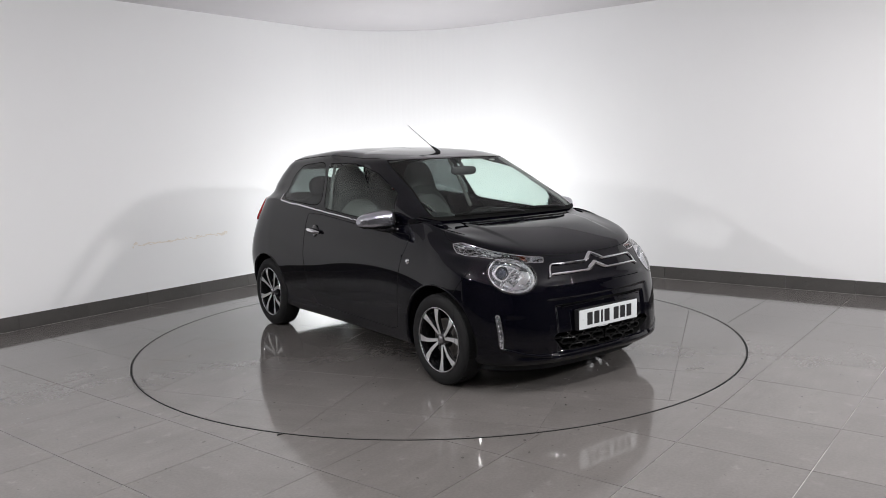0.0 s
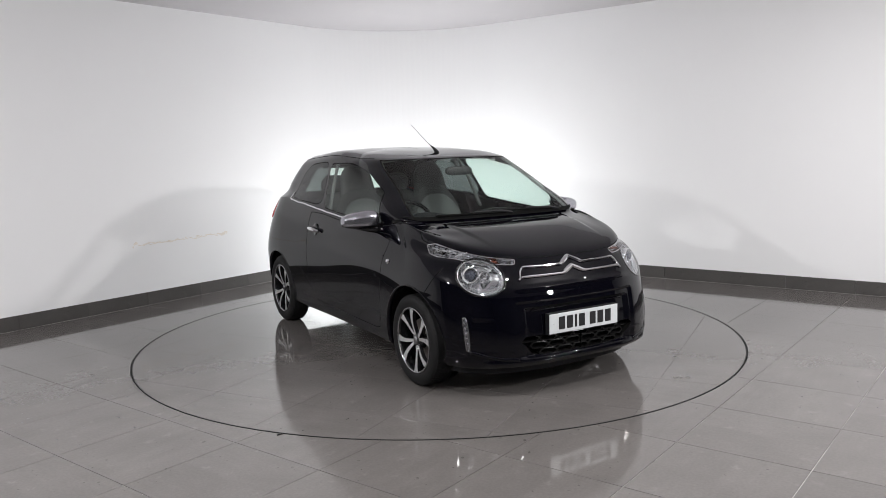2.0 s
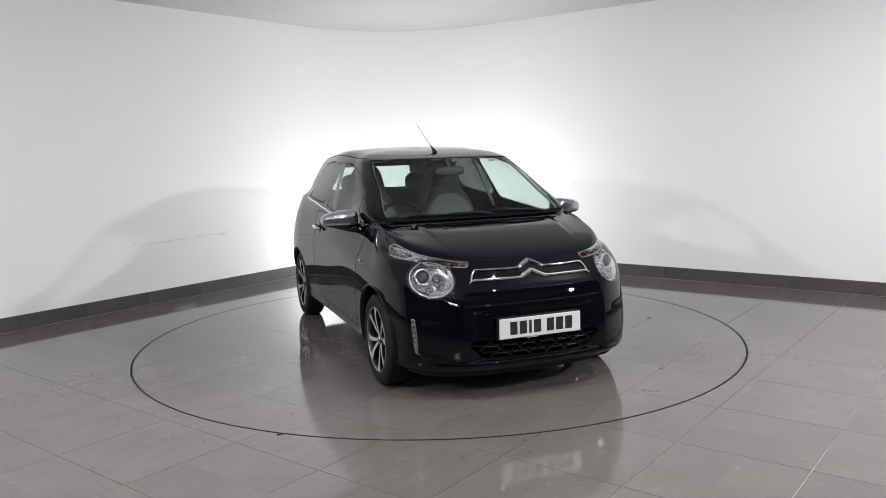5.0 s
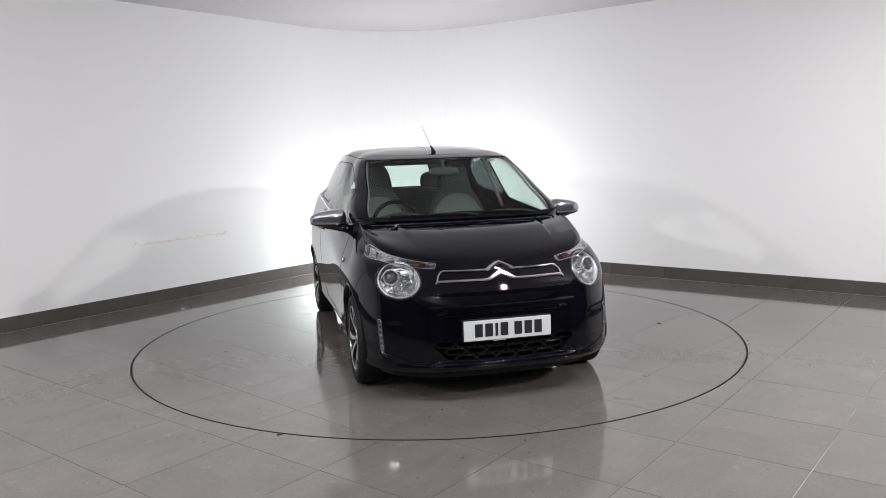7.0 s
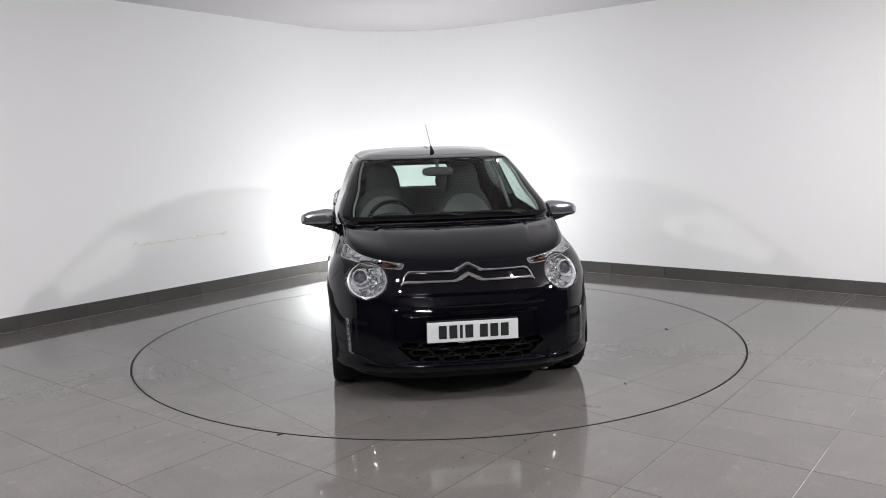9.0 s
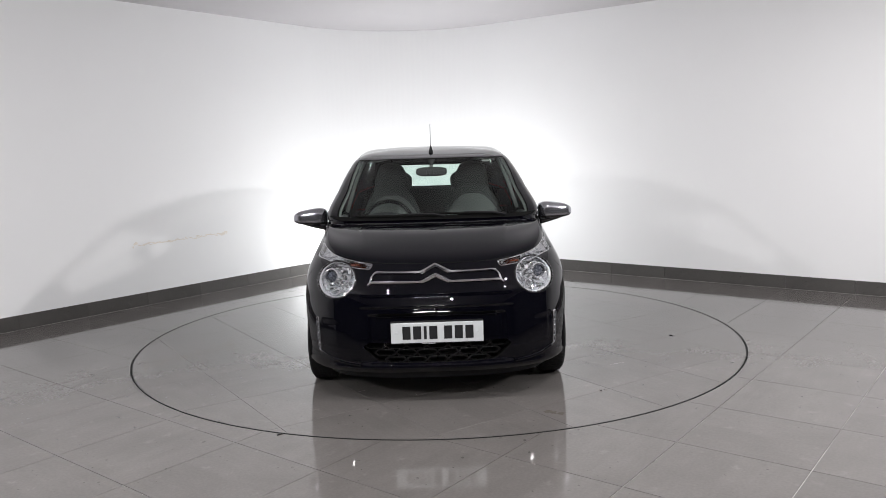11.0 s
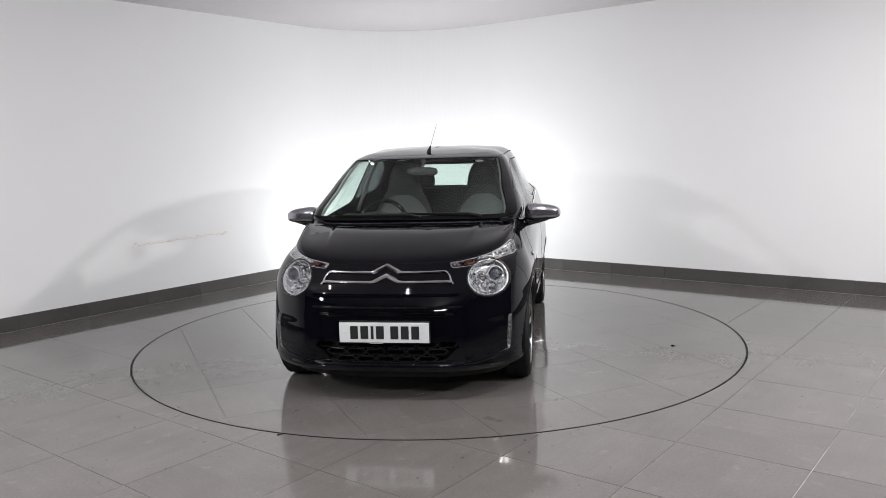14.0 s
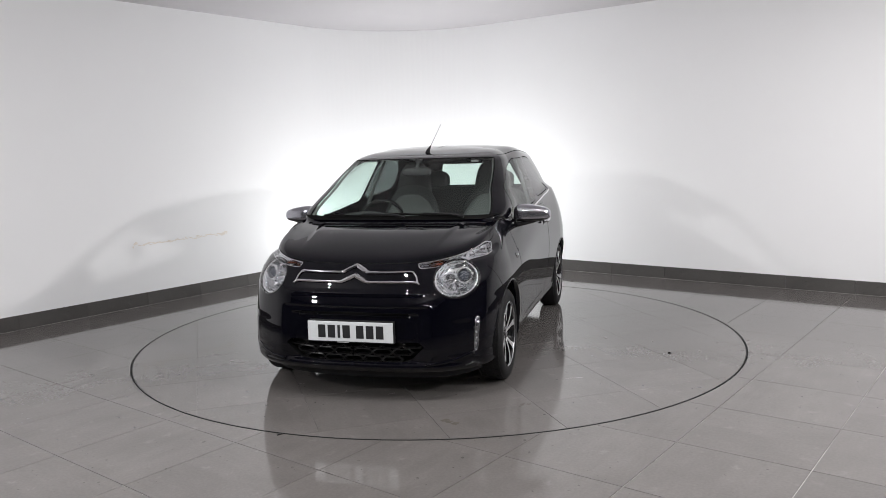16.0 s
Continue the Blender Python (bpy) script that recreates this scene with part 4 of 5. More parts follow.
def build_car():
    car = tagged(new("car"), "glossy black three-door hatchback with chrome trim on turntable", "car")
    cuts, piece, made = build_shell(car)

    def uv_of(name):
        p = cuts[name]
        return np.column_stack([plane_to_u(np.clip(p[:, 0], 0, sum(U_SCALE))), p[:, 1]])

    # wheels
    wheel = build_wheel(car)
    wheel.matrix_basis = pose(1.17, .716, .2835, 0, 0, 0) @ Matrix.Rotation(math.radians(10), 4, "Y")
    for x, y, rz, spin in ((-1.17, .732, 0, 31), (1.17, -.716, 180, 4), (-1.17, -.732, 180, 17)):
        copy_thing(wheel, pose(x, y, .2835, 0, 0, rz) @ Matrix.Rotation(math.radians(spin), 4, "Y"))
    # wheel housings, arch edges
    for cx, name in ((1.17, "front_arch"), (-1.17, "rear_arch")):
        for s in (-1, 1):
            bm = bmesh.new()
            rows = []
            for i in range(25):
                a = math.radians(-10 + 200 * i / 24)
                rows.append([bm.verts.new((cx + r * math.cos(a), s * y, .292 + r * math.sin(a))) for r, y in ((.338, .775), (.355, .73), (.355, .50), (.05, .50))])
            for a, b in zip(rows, rows[1:]):
                for j in range(3):
                    bm.faces.new((a[j], a[j + 1], b[j + 1], b[j]))
            part("wheel_housing", bm, M_UNDER, car, "dark wheel housing")
            arc = uv_of(name)[1:-1]
            part("arch_lip", band(arc, .010, .003, s, False, .03), M_PAINT, car, "", True)
    part("underbody", box(-1.45, 1.55, -.56, .56, .19, .34, .03), M_UNDER, car, "dark underbody")
    low, dam = Loop(1.715, .2, 1.10, 3.0, flat(.705), flat(.2), -1.1, -1.5, .2), []
    for q in low.at(np.linspace(.0, .80, 24)):
        dam.append((q[0], q[1]))
    ring = [(x, -y) for x, y in dam[::-1]] + dam[1:] + [(1.30, .60), (1.30, -.60)]
    part("air_dam", prism(ring, .132, .215), M_TRIM, car, "black plastic lip under bumper")

    # shut lines
    for s in (-1, 1):
        d = uv_of("door")
        part("shut_line", band(d, .0045, .0008, s), M_SEAL, made["door", s], "thin dark gap")
    hood = np.array([q for q in uv_of("bonnet") if q[0] > 0.001])
    for s in (-1, 1):
        part("shut_line", band(hood[:58], .005, .0008, s, False), M_SEAL, car, "thin dark gap round the bonnet")
        seam = np.array([q for q in uv_of("bumper") if q[1] > 0.03 and q[0] > .655])
        part("shut_line", band(seam, .003, .0006, s, False), M_SEAL, car, "thin dark gap")
        roofline = np.column_stack([np.linspace(.66, 2.3, 60), np.full(60, V[14] + .03)])
        part("roof_gutter", band(roofline, .006, .001, s, False), M_SEAL, car, "black roof gutter strip")

    # chrome waist strip under the side windows
    for s in (-1, 1):
        line = on_body(dense([(0.70, .932), (0.15, .972), (-.285, 1.010), (-.93, 1.052), (-1.005, 1.078), (-1.022, 1.115)], .03, False), XZ, SIDE_U, (V[8], V[14]))
        for _ in range(12):
            line[1:-1] = line[1:-1] * .5 + (line[:-2] + line[2:]) * .25
        part("waist_trim", band(line, .012, .005, s, False), M_CHROME, car, "thin chrome strip", True)
        # door handle with its cup
        hx, hz = -.325, .852
        (u0, v0), = on_body([(hx, hz)], XZ, SIDE_U, (0, V[9]))
        p, n = body_normal([u0], [v0])
        y = p[0][1]
        cup = blob(hx - .012, s * (y - .002), hz + .002, .046, .012, .050, 2.2, 24, 14)
        part("handle_cup", cup, M_GLOSS, made["door", s], "dark recess behind the handle", True)
        bm = tube([(hx - .100, s * (y + .010), hz + .013), (hx - .065, s * (y + .032), hz + .013), (hx + .02, s * (y + .036), hz + .006), (hx + .078, s * (y + .014), hz - .002)], [.012, .0165, .0165, .011], 12)
        part("door_handle", bm, M_CHROME, made["door", s], "chrome pull handle", True)
        # side repeater
        (u0, v0), = on_body([(.875, .742)], XZ, SIDE_U, (0, V[9]))
        p, n = body_normal([u0], [v0])
        rep = revolve([(.0, .010), (.010, .009), (.016, .006), (.0185, .002), (.0185, -.01)], 24)
        bmesh.ops.translate(rep, vec=(.875, p[0][1], .742), verts=rep.verts)
        bmesh.ops.scale(rep, vec=(1, s, 1), verts=rep.verts)
        part("side_repeater", rep, M_REFLECT, car, "small round clear indicator", True)
        # tail lamp wraps round the rear corner
        tl = on_body(dense(rounded([(-1.40, .88), (-1.38, 1.04), (-1.47, 1.11), (-1.555, .98), (-1.56, .87)], 4, .2), .02), XZ, (1.8, 2.75), (V[5], V[13]))
        c = tl.mean(0)
        bm = bmesh.new()
        rings = []
        for f, h in ((1, -.004), (1, .008), (.85, .014), (.5, .018)):
            q = c + (tl - c) * f
            p, n = body_normal(q[:, 0], q[:, 1])
            rings.append([bm.verts.new(Vector(a + b * h)) for a, b in zip(p, n)])
        for a, b in zip(rings, rings[1:]):
            for j in range(len(a)):
                bm.faces.new((a[j], a[(j + 1) % len(a)], b[(j + 1) % len(a)], b[j]))
        bm.faces.new(rings[-1])
        for v in bm.verts:
            v.co.y *= s
        bmesh.ops.recalc_face_normals(bm, faces=bm.faces)
        part("tail_lamp", bm, M_RED, car, "red tail lamp", True)

    # front lamps: bowl, projector, small round lamp, clear lens
    for s in (-1, 1):
        lamp = new("headlamp")
        lamp.parent = car
        lamp["label"] = "round clear headlamp with chrome reflector"
        part("lens", piece(["headlamp"], False, s, .002), M_LENS, lamp, "clear lens", True).visible_shadow = False
        uv = uv_of("headlamp")
        p, n = body_normal(uv[:, 0], uv[:, 1])
        c, nn = p.mean(0), n.mean(0)
        nn = np.array([.93, .30, .12]) / np.linalg.norm([.93, .30, .12])
        bm = bmesh.new()
        rings = []
        for f, dep in ((1.0, .0), (.97, -.012), (.93, -.035), (.80, -.06), (.5, -.072), (.2, -.075)):
            rings.append([bm.verts.new(Vector(c + (a - c) * f + nn * dep)) for a in p])
        for a, b in zip(rings, rings[1:]):
            for j in range(len(a)):
                bm.faces.new((a[j], a[(j + 1) % len(a)], b[(j + 1) % len(a)], b[j]))
        bm.faces.new(rings[-1])
        for v in bm.verts:
            v.co.y *= s
        bmesh.ops.recalc_face_normals(bm, faces=bm.faces)
        part("reflector", bm, M_BOWL, lamp, "bright faceted reflector bowl", True)
        part("bezel", band(uv, .009, .002, s, True, .02), M_GLOSS, lamp, "thin black rim", True)
        # bright ring inside the rim
        bm = bmesh.new()
        rings = [[bm.verts.new(Vector(c + (a - c) * f + nn * dep)) for a in p] for f, dep in ((.965, -.022), (.93, -.006), (.885, -.010), (.86, -.040))]
        for a, b in zip(rings, rings[1:]):
            for j in range(len(a)):
                bm.faces.new((a[j], a[(j + 1) % len(a)], b[(j + 1) % len(a)], b[j]))
        for v in bm.verts:
            v.co.y *= s
        bmesh.ops.recalc_face_normals(bm, faces=bm.faces)
        part("lamp_ring", bm, M_RING, lamp, "bright ring inside the lens", True)
        side = np.cross(nn, [0, 0, 1])
        side /= np.linalg.norm(side)
        if side[1] < 0:
            side = -side
        rise = np.cross(side, nn)
        rise *= np.sign(rise[2])
        for name, off, r, mat in (("projector", (.046, .016), .038, M_BULB), ("main_beam", (-.034, .0), .027, M_REFLECT)):
            o = c + side * off[0] + rise * off[1] - nn * .050
            m = Matrix(((side[0], nn[0], rise[0], o[0]), (side[1], nn[1], rise[1], o[1]), (side[2], nn[2], rise[2], o[2]), (0, 0, 0, 1)))
            ring = revolve([(r, -.02), (r * 1.0, .02), (r * 1.06, .028), (r * 1.2, .026), (r * 1.28, .0), (r * 1.28, -.02)], 32)
            ball = revolve([(0, .030 if name == "projector" else .002), (r * .35, .027 if name == "projector" else .003), (r * .7, .017 if name == "projector" else .012), (r * .95, .0 if name == "projector" else .022)], 32)
            for nm, bm, mt in ((name + "_ring", ring, M_RING), (name, ball, mat)):
                bmesh.ops.transform(bm, matrix=m, verts=bm.verts)
                for v in bm.verts:
                    v.co.y *= s
                bmesh.ops.recalc_face_normals(bm, faces=bm.faces)
                part(nm, bm, mt, lamp, "", True)
        # indicator strip above
        ind = new("indicator_lamp")
        ind.parent = car
        ind["label"] = "slim clear indicator strip with amber tip"
        part("lens", piece(["indicator"], False, s, .002), M_LENS, ind, "clear lens", True).visible_shadow = False
        uv = uv_of("indicator")
        p, n = body_normal(uv[:, 0], uv[:, 1])
        c = p.mean(0)
        bm = bmesh.new()
        rings = []
        for f, dep in ((1.0, .0), (.93, -.020), (.6, -.026), (.25, -.018)):
            rings.append([bm.verts.new(Vector(c + (a - c) * f + b * dep)) for a, b in zip(p, n)])
        for a, b in zip(rings, rings[1:]):
            for j in range(len(a)):
                bm.faces.new((a[j], a[(j + 1) % len(a)], b[(j + 1) % len(a)], b[j]))
        bm.faces.new(rings[-1])
        for v in bm.verts:
            v.co.y *= s
        bmesh.ops.recalc_face_normals(bm, faces=bm.faces)
        part("reflector", bm, M_FACET, ind, "bright faceted reflector")
        part("bezel", band(uv, .005, .002, s, True, .01), M_CHROME, ind, "thin bright edge", True)
        bm = blob(1.580, s * .47, .785, .025, .035, .010, 2.2, 14, 8)
        part("amber_bulb", bm, M_AMBER, ind, "amber bulb", True)
        # daytime lamps
        day = new("daytime_lamp")
        day.parent = car
        day["label"] = "upright clear daytime lamp strip"
        part("lens", piece(["day_lamp"], False, s, .003), M_LENS, day, "clear lens", True).visible_shadow = False
        uv = uv_of("day_lamp")
        part("bezel", band(uv, .006, .003, s, True, .012), M_SATIN, day, "", True)
        p, n = body_normal(uv[:, 0], uv[:, 1])
        bm = bmesh.new()
        a = [bm.verts.new(Vector(q - m * .012) * 1.0) for q, m in zip(p, n)]
        bm.faces.new(a)
        for v in bm.verts:
            v.co.y *= s
        part("reflector", bm, M_FACET, day, "bright reflector")
        for k in range(5):
            f = (k + .5) / 5
            (u0, v0), = on_body([(.702 - .010 * f, .470 - .150 * f)], YZ, FRONT_U, (V[1], V[6]))
            p, n = body_normal([u0], [v0])
            q = p[0] - n[0] * .006
            part("diode", blob(q[0], s * q[1], q[2], .006, .007, .010, 2, 10, 8), M_CHROME, day, "", True)

    build_front(car, uv_of)
    build_mirrors(car)
    build_top(car)
    build_cabin(car)
    return car


def build_front(car, uv_of):
    # two chrome bars, each with a chevron in its middle
    def bar(name, pts, h, lift):
        line = on_body(dense(pts, .012, False), YZ, FRONT_U, (V[4], V[8] + .02))
        bm = bmesh.new()
        p, n = body_normal(line[:, 0], line[:, 1])
        full = [(q * [1, -1, 1], m * [1, -1, 1]) for q, m in zip(p[::-1], n[::-1])] + [(q, m) for q, m in zip(p[1:], n[1:])]
        rows = []
        for i, (q, m) in enumerate(full):
            t = full[min(i + 1, len(full) - 1)][0] - full[max(i - 1, 0)][0]
            t = t / np.linalg.norm(t)
            w = np.cross(m, t)
            w /= np.linalg.norm(w)
            thick = h * (1 + .75 * ease((.10 - abs(q[1])) / .05))
            rows.append([bm.verts.new(Vector(q + w * thick * a + m * b)) for a, b in ((-.5, -.01), (-.5, lift * .5), (-.2, lift), (.2, lift), (.5, lift * .5), (.5, -.01))])
        for a, b in zip(rows, rows[1:]):
            for j in range(5):
                bm.faces.new((a[j], a[j + 1], b[j + 1], b[j]))
        bm.faces.new(rows[0])
        bm.faces.new(rows[-1][::-1])
        bmesh.ops.recalc_face_normals(bm, faces=bm.faces)
        return part(name, bm, M_CHROME, car, "polished chrome grille bar with a central peak", False)

    bar("grille_bar", [(0, .786), (.010, .782), (.074, .753), (.092, .750), (.33, .753), (.346, .749)], .015, .014)
    bar("grille_bar", [(0, .735), (.010, .731), (.074, .702), (.092, .699), (.355, .700), (.372, .696)], .015, .014)
    # chrome side tips join the bars
    for s in (-1, 1):
        line = on_body(dense([(.345, .750), (.366, .726), (.376, .696), (.388, .684)], .008, False), YZ, FRONT_U, (V[4], V[8]))
        part("grille_end", band(line, .012, .011, s, False), M_CHROME, car, "chrome end of grille bars", True)
        # dark panel between the bars
        bm = bmesh.new()
        rows = []
        for i in range(25):
            y = .002 + (.350 - .002) * i / 24
            lift = .034 * max(0, 1 - y / .074)
            row = on_body([(y, .706 + lift), (y, .724 + lift), (y, .742 + lift)], YZ, FRONT_U, (V[4], V[8]))
            q, m = body_normal(row[:, 0], row[:, 1])
            rows.append([bm.verts.new(Vector((c + d * .0012) * [1, s, 1])) for c, d in zip(q, m)])
        for a, b in zip(rows, rows[1:]):
            for j in range(2):
                bm.faces.new((a[j], a[j + 1], b[j + 1], b[j]))
        bmesh.ops.recalc_face_normals(bm, faces=bm.faces)
        part("grille_panel", bm, M_PAINT, car, "black panel between chrome bars", True)
    # slot above the plate: a dark groove with a bright lower lip
    for s in (-1, 1):
        line = on_body(dense([(0.0, .528), (.33, .524), (.345, .516)], .02, False), YZ, FRONT_U, (V[2], V[6]))
        part("bumper_slot", band(line, .022, .001, s, False), M_UNDER, car, "narrow dark slot over the plate")
        line = on_body(dense([(0.0, .515), (.33, .511), (.343, .505)], .02, False), YZ, FRONT_U, (V[2], V[6]))
        part("slot_lip", band(line, .008, .007, s, False), M_PAINT, car, "", True)
        # raised crease round the lower intake and lamp recess
        line = on_body(dense([(.680, .292), (.60, .262), (.52, .246), (.44, .240)], .02, False), YZ, FRONT_U, (V[1], V[6]))
        part("bumper_crease", band(line, .020, .006, s, False), M_PAINT, car, "", True)

    # lower grille: backing and hexagon cells
    uv = uv_of("lower_grille")
    p, n = body_normal(uv[:, 0], uv[:, 1])
    bm = bmesh.new()
    outer = [bm.verts.new(Vector(q)) for q in p]
    inner = [bm.verts.new(Vector(q) + Vector((-.055, 0, 0))) for q in p]
    k = len(p)
    for i in range(k):
        bm.faces.new((outer[i], outer[(i + 1) % k], inner[(i + 1) % k], inner[i]))
    bm.faces.new(inner)
    mirror = bmesh.ops.duplicate(bm, geom=bm.verts[:] + bm.edges[:] + bm.faces[:])
    for e in mirror["geom"]:
        if isinstance(e, bmesh.types.BMVert):
            e.co.y *= -1
    intake = part("lower_grille", bm, M_UNDER, car, "black honeycomb lower grille")
    uvp = np.array([(q[1], q[2]) for q in p])
    cells = bmesh.new()
    w, h = .118, .042
    for r in range(3):
        for c in range(-5, 6):
            cy, cz = (c + (.5 if r % 2 else 0)) * w, .264 + r * h
            if not within(shrink(uvp, .004), np.array([max(abs(cy), .012)]), np.array([cz]))[0]:
                continue
            hexa = [(-.5, 0), (-.33, .5), (.33, .5), (.5, 0), (.33, -.5), (-.33, -.5)]
            o, i2 = [], []
            for a, b in hexa:
                y, z = cy + a * w * 1.12, cz + b * h * .98
                x = 1.822 - .48 * abs(y) ** 3 - .004
                o.append((cells.verts.new((x - .012, y, z)), cells.verts.new((x - .040, y, z))))
                y, z = cy + a * w * .90, cz + b * h * .66
                i2.append((cells.verts.new((x - .010, y, z)), cells.verts.new((x - .042, y, z))))
            for j in range(6):
                a, b = j, (j + 1) % 6
                cells.faces.new((o[a][0], o[b][0], i2[b][0], i2[a][0]))
                cells.faces.new((i2[a][0], i2[b][0], i2[b][1], i2[a][1]))
                cells.faces.new((o[a][0], o[a][1], o[b][1], o[b][0]))
    bmesh.ops.recalc_face_normals(cells, faces=cells.faces)
    part("honeycomb", cells, M_MESH, intake, "gloss black honeycomb mesh")

    # number plate with bars for its characters
    plate = part("number_plate", box(1.838, 1.846, -.26, .26, .370, .486, .003), M_PLATE, car, "white number plate with black characters as bars")
    part("plate_holder", box(1.805, 1.838, -.262, .262, .362, .490, .004), M_TRIM, plate, "black plastic plate holder")
    y = -.195
    for i in range(7):
        wide = .016 if i == 2 else .045
        part("character_bar", box(1.8455, 1.8472, y, y + wide, .391, .466), M_INK, plate)
        y += wide + (.038 if i == 3 else .015)
    for s in (-1, 1):
        bm = revolve([(0, .003), (.006, .002), (.007, 0)], 14)
        bmesh.ops.rotate(bm, cent=(0, 0, 0), matrix=Matrix.Rotation(-HALF_PI, 3, "Z"), verts=bm.verts)
        bmesh.ops.translate(bm, vec=(1.846, s * .228, .430), verts=bm.verts)
        part("plate_screw", bm, M_PLATE, plate)
    part("dealer_bar", box(1.838, 1.8405, -.085, -.01, .363, .367), M_PLATE, plate, "tiny unreadable white line")


def build_mirrors(car):
    for s in (-1, 1):
        m = new("door_mirror")
        m.parent = car
        m["label"] = "chrome-capped door mirror on black foot"
        bm = blob(.63, s * .862, .994, .085, .122, .070, 3.1, 48, 32)
        for v in bm.verts:
            f = (abs(v.co.y) - .745) / .235
            v.co.z = .994 + (v.co.z - .994) * (1.10 - .44 * f) - .006 * f
            v.co.x = .625 + (v.co.x - .625) * (1.0 - .30 * f) - .03 * f
        upper, lower = bm, bm.copy()
        bmesh.ops.bisect_plane(upper, geom=upper.verts[:] + upper.edges[:] + upper.faces[:], plane_co=(0, 0, .962), plane_no=(0, 0, 1), clear_inner=True)
        bmesh.ops.bisect_plane(lower, geom=lower.verts[:] + lower.edges[:] + lower.faces[:], plane_co=(0, 0, .962), plane_no=(0, 0, 1), clear_outer=True)
        part("mirror_cap", upper, M_CHROME_DIMMED, m, "chrome mirror cap", True)
        for v in lower.verts:
            v.co.z = .962 + (v.co.z - .962) * .75
        part("mirror_housing", lower, M_GLOSS, m, "gloss black lower housing", True)
        foot = tube([(.66, s * .735, .930), (.66, s * .77, .934), (.645, s * .84, .944), (.635, s * .90, .955)], [.034, .028, .022, .016], 14)
        part("mirror_foot", foot, M_GLOSS, m, "black mirror foot", True)
        bm = blob(.556, s * .862, .986, .006, .098, .050, 3, 24, 14)
        part("mirror_glass", bm, M_MIRROR, m, "silvered mirror glass", True)


def build_top(car):
    # aerial
    aerial = new("aerial")
    aerial.parent = car
    aerial["label"] = "thin raked rod aerial on black foot"
    part("aerial_foot", tube([(.185, 0, 1.416), (.165, 0, 1.432), (.13, 0, 1.452), (.10, 0, 1.467)], [.017, .015, .009, .006], 12), M_TRIM, aerial, "black rubber foot", True)
    part("aerial_rod", tube([(.11, 0, 1.460), (-.05, 0, 1.547), (-.215, 0, 1.640)], [.0032, .0024, .0018], 8), M_SATIN, aerial, "thin metal rod")
    # wipers lie on the foot of the screen
    def screen_at(u, f):
        base, top = V[11], V[14]
        p, n = body_normal([u], [base + (top - base) * f])
        return p[0], n[0]
    for y0, y1, f0, f1 in ((.06, -.50, .03, .045), (.46, -.06, .03, .07)):
        wiper = new("wiper")
        wiper.parent = car
        wiper["label"] = "black wiper arm and blade resting on windscreen foot"
        pts = []
        for i in range(9):
            g = i / 8
            y = y0 + (y1 - y0) * g
            u = min(.5, abs(y) / .72 * .5)
            p, n = screen_at(u, f0 + (f1 - f0) * g)
            pts.append(Vector((p[0], y, p[2])) + Vector(n * [1, np.sign(y) if y else 1, 1]) * .016)
        part("blade", tube(pts, .0075, 8), M_SEAL, wiper, "black rubber blade")
        arm = [pts[0] + Vector((.004, .02, -.006)), pts[1] + Vector((.004, 0, .010)), pts[4] + Vector((.002, 0, .010))]
        part("arm", tube(arm, [.009, .008, .005], 8), M_TRIM, wiper, "black wiper arm")
    # cowl panel under the wipers
    bm = bmesh.new()
    rows = []
    for i in range(25):
        u = .60 * i / 24
        p0, n0 = body_normal([u], [V[11] - .014 + .038 * float(ease((u - .46) / .14))])
        p1, n1 = body_normal([u], [V[11] + .030])
        rows.append((p0[0] + n0[0] * .007, p1[0] + n1[0] * .004))
    for s in (-1, 1):
        vs = [[bm.verts.new(Vector(q * [1, s, 1])) for q in r] for r in rows]
        for a, b in zip(vs, vs[1:]):
            bm.faces.new((a[0], a[1], b[1], b[0]))
    part("cowl_panel", bm, M_SEAL, car, "black plastic cowl")
    # small badge inside the top of the screen
    part("screen_sticker", blob(.335, -.0 + .40, 1.352, .004, .030, .008, 2.2, 16, 8), M_LINER, car, "small pale sticker behind the glass", True)


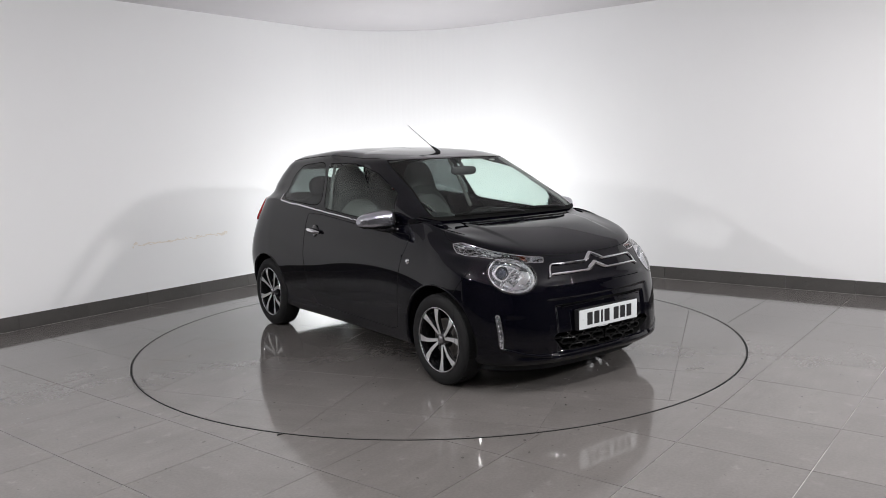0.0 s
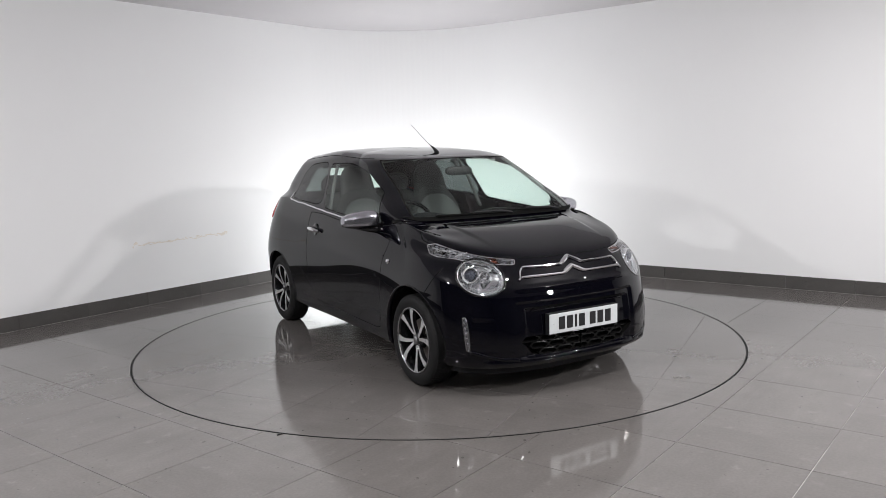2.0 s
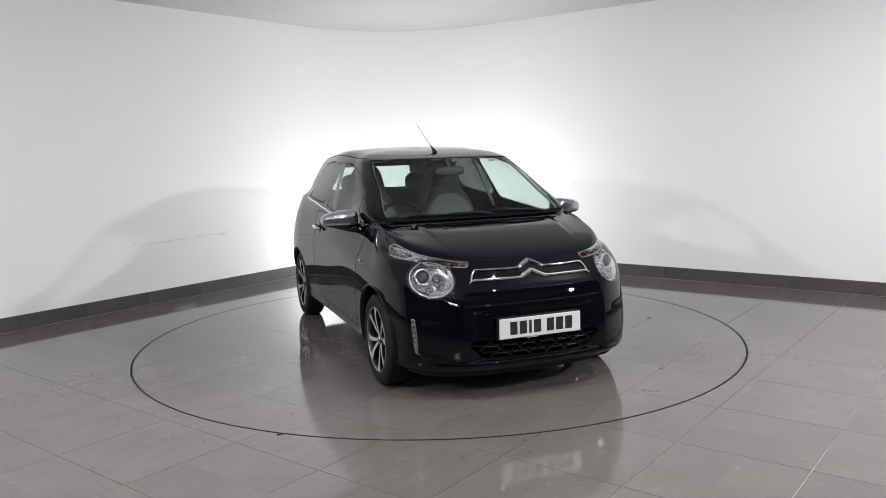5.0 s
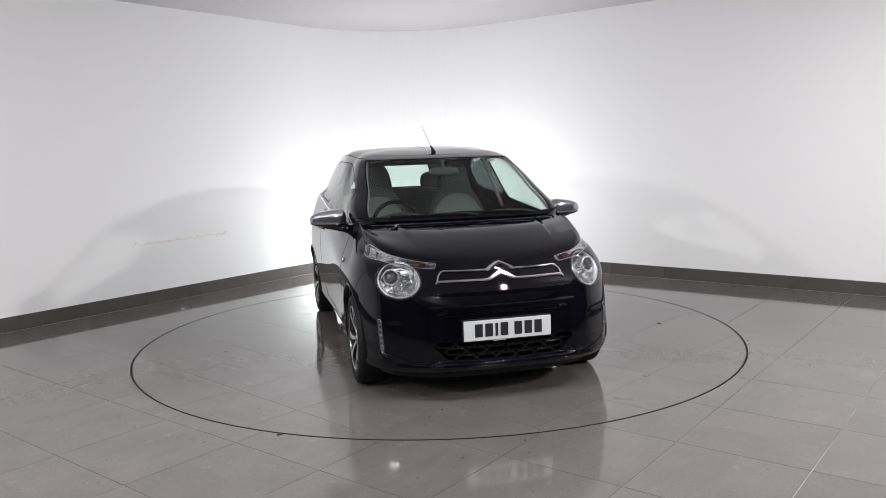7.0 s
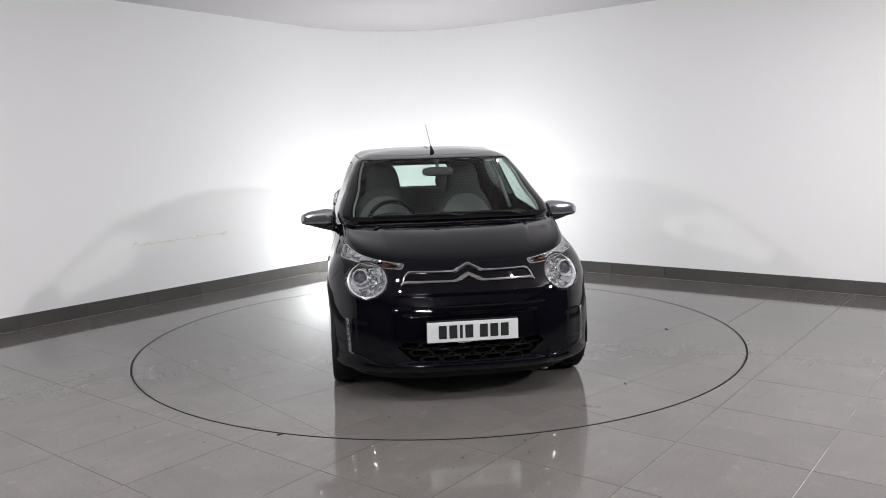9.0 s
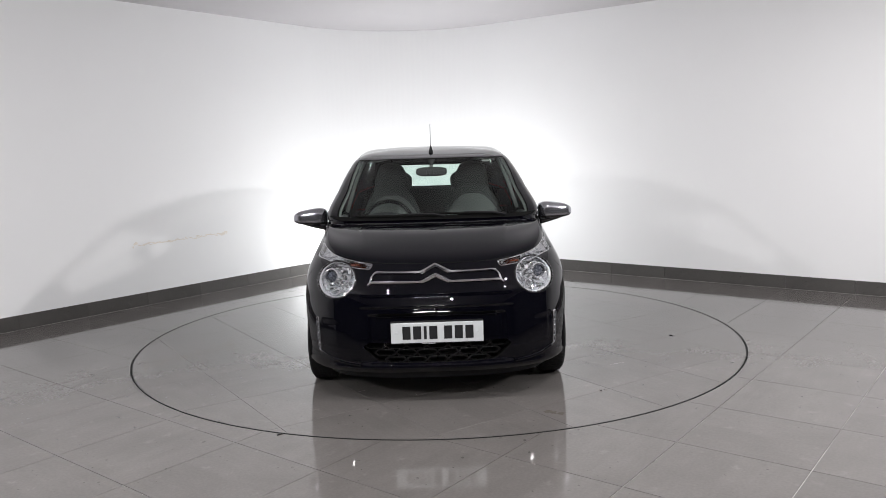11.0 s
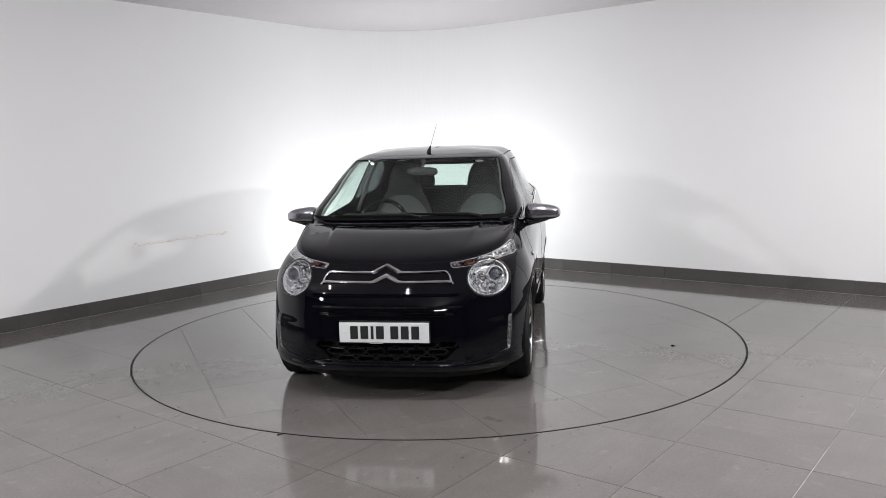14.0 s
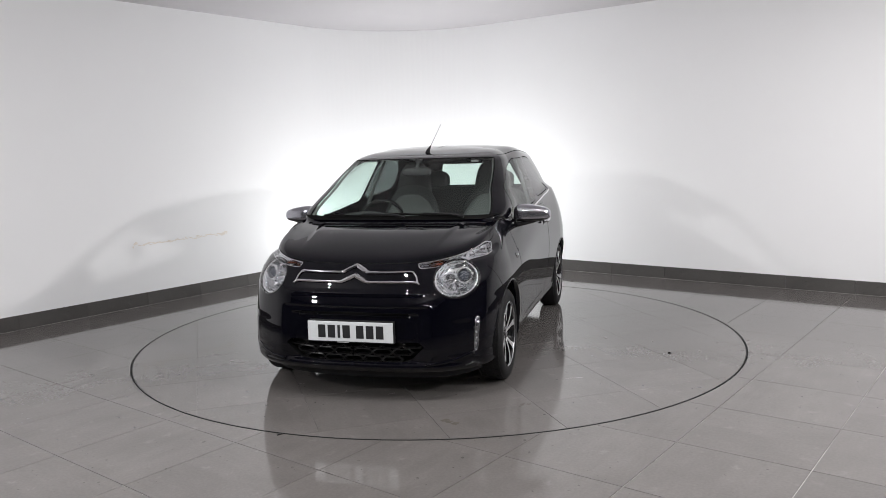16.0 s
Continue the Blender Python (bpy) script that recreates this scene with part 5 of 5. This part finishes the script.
def build_seat(car, y):
    seat = new("seat")
    seat.parent = car
    seat["label"] = "light grey cloth front seat with charcoal bolsters"
    cushion = blob(-.15, y, .50, .26, .25, .09, 3)
    part("cushion", cushion, M_SEAT_DARK, seat, "", True)
    back = blob(0, 0, 0, .075, .245, .33, 2.8, 32, 24)
    for v in back.verts:
        f = (v.co.z + .33) / .66
        v.co.y *= 1 - .28 * max(0, f - .6) / .4
    bmesh.ops.rotate(back, cent=(0, 0, 0), matrix=Matrix.Rotation(radians(-16), 3, "Y"), verts=back.verts)
    bmesh.ops.translate(back, vec=(-.44, y, .84), verts=back.verts)
    part("backrest", back, M_SEAT_DARK, seat, "charcoal cloth backrest", True)
    panel = blob(0, 0, 0, .035, .228, .27, 3.2, 28, 20)
    for v in panel.verts:
        f = (v.co.z + .27) / .54
        v.co.y *= 1 - .38 * max(0, f - .62) / .38
    bmesh.ops.rotate(panel, cent=(0, 0, 0), matrix=Matrix.Rotation(radians(-16), 3, "Y"), verts=panel.verts)
    bmesh.ops.translate(panel, vec=(-.385, y, .815), verts=panel.verts)
    part("centre_panel", panel, M_SEAT, seat, "light grey cloth panel", True)
    head = blob(0, 0, 0, .058, .150, .185, 3.4, 28, 18)
    for v in head.verts:
        f = (v.co.z + .185) / .37
        v.co.y *= 1.12 - .34 * f
    bmesh.ops.rotate(head, cent=(0, 0, 0), matrix=Matrix.Rotation(radians(-14), 3, "Y"), verts=head.verts)
    bmesh.ops.translate(head, vec=(-.545, y, 1.150), verts=head.verts)
    part("headrest", head, M_SEAT_DARK, seat, "charcoal integrated headrest", True)


def build_cabin(car):
    for y in (-.34, .34):
        build_seat(car, y)
    bench = new("rear_bench")
    bench.parent = car
    bench["label"] = "dark cloth rear bench"
    part("cushion", blob(-.80, 0, .52, .25, .56, .09, 4), M_SEAT_DARK, bench, "", True)
    part("backrest", blob(-1.08, 0, .82, .08, .56, .28, 4), M_SEAT_DARK, bench, "", True)
    for y in (-.30, .30):
        part("headrest", blob(-1.10, y, 1.150, .050, .125, .090, 2.6), M_SEAT_DARK, bench, "", True)
    # dashboard: a swept section under the screen
    bm = bmesh.new()
    rows = []
    for i in range(21):
        y = -.66 + 1.32 * i / 20
        q = abs(y) / .66
        x0 = .90 - .22 * q ** 2.5
        hood = .045 * math.exp(-((y + .34) / .17) ** 2)
        rows.append([bm.verts.new(c) for c in ((x0, y, .962), (.72, y, .970), (.58, y, .968 + hood), (.50, y, .955 + hood), (.47, y, .90), (.50, y, .75), (.60, y, .55))])
    for a, b in zip(rows, rows[1:]):
        for j in range(6):
            bm.faces.new((a[j], a[j + 1], b[j + 1], b[j]))
    bmesh.ops.recalc_face_normals(bm, faces=bm.faces)
    part("dashboard", bm, M_DASH, car, "dark grey dashboard", True)
    # steering wheel on the right-hand side
    wheel = new("steering_wheel")
    wheel.parent = car
    wheel["label"] = "black three-spoke steering wheel on the right-hand side"
    ring = bmesh.new()
    rows = []
    for i in range(40):
        a = 2 * math.pi * i / 40
        rows.append([ring.verts.new(((.0 + .0155 * math.sin(b)), (.178 + .0155 * math.cos(b)) * math.cos(a), (.178 + .0155 * math.cos(b)) * math.sin(a))) for b in (2 * math.pi * j / 10 for j in range(10))])
    for a, b in zip(rows, rows[1:] + rows[:1]):
        for j in range(10):
            ring.faces.new((a[j], a[(j + 1) % 10], b[(j + 1) % 10], b[j]))
    m = Matrix.Translation((.365, -.33, .905)) @ Matrix.Rotation(radians(-24), 4, "Y")
    bmesh.ops.transform(ring, matrix=m, verts=ring.verts)
    bmesh.ops.recalc_face_normals(ring, faces=ring.faces)
    part("grip", ring, M_GLOSS, wheel, "black grip", True)
    hub = blob(.01, 0, -.01, .03, .07, .06, 2.5)
    bmesh.ops.transform(hub, matrix=m, verts=hub.verts)
    part("hub", hub, M_DASH, wheel, "", True)
    for a in (0, 180, 270):
        sp = tube([(0, .05 * math.cos(radians(a)), .05 * math.sin(radians(a))), (0, .17 * math.cos(radians(a)), .17 * math.sin(radians(a)))], [.02, .014], 8)
        bmesh.ops.transform(sp, matrix=m, verts=sp.verts)
        part("spoke", sp, M_SATIN if a != 270 else M_DASH, wheel, "", True)
    # inner mirror on its stalk
    mir = new("inner_mirror")
    mir.parent = car
    mir["label"] = "dark inner mirror hanging from the windscreen top"
    part("housing", blob(.480, 0, 1.285, .022, .112, .033, 3.2), M_DASH, mir, "", True)
    part("stalk", tube([(.485, 0, 1.30), (.43, 0, 1.345), (.42, 0, 1.362)], [.012, .014, .028], 10), M_DASH, mir, "", True)
    # pale inner pillars, headlining and door cards
    for s in (-1, 1):
        line = []
        for f in np.linspace(.02, .98, 12):
            p, n = body_normal([.500 + .080 * f], [V[11] + (V[14] - V[11]) * f])
            line.append(Vector((p[0] - n[0] * .018) * [1, s, 1]))
        part("pillar_trim", tube(line, .009, 10), M_PILLAR, car, "pale grey inner pillar trim", True)
        part("door_card", blob(.20, s * .705, .70, .52, .03, .25, 5), M_DASH, car, "dark inner door panel", True)
        part("belt_pillar", tube([(-.30, s * .70, .95), (-.36, s * .62, 1.20), (-.41, s * .555, 1.35)], [.015, .013, .012], 10), M_PILLAR, car, "pale grey inner pillar", True)
    bm = bmesh.new()
    rows = []
    for i in range(9):
        x = .20 - 1.25 * i / 8
        rows.append([bm.verts.new((x, -.48 + .96 * j / 8, 1.405 - .035 * ((j - 4) / 4) ** 2 - .03 * ((x + .35) / .7) ** 2)) for j in range(9)])
    for a, b in zip(rows, rows[1:]):
        for j in range(8):
            bm.faces.new((a[j], a[j + 1], b[j + 1], b[j]))
    part("headlining", bm, M_LINER, car, "pale grey headlining", True)
    part("cabin_floor", box(-1.4, .75, -.68, .68, .30, .40, .02), M_DASH, car, "dark cabin floor")


car = build_car()


CAR_OFF = Vector((-0.0929, -0.0306, 0.0))


def motions():
    # the car stands a trace askew on the table
    stand = Matrix.Translation(CAR_OFF) @ pose(1.4, 0, 0, 0, 0, -0.3) @ pose(-1.4, 0, 0)
    rows_table, rows_car = [], []
    for t in range(17):
        a = -52.858 - 3.31256 * t
        turn = pose(0, 0, 0, 0, 0, a)
        rows_table.append((t, turn))
        rows_car.append((t, turn @ stand))
    walk(turntable, rows_table)
    walk(car, rows_car)


motions()
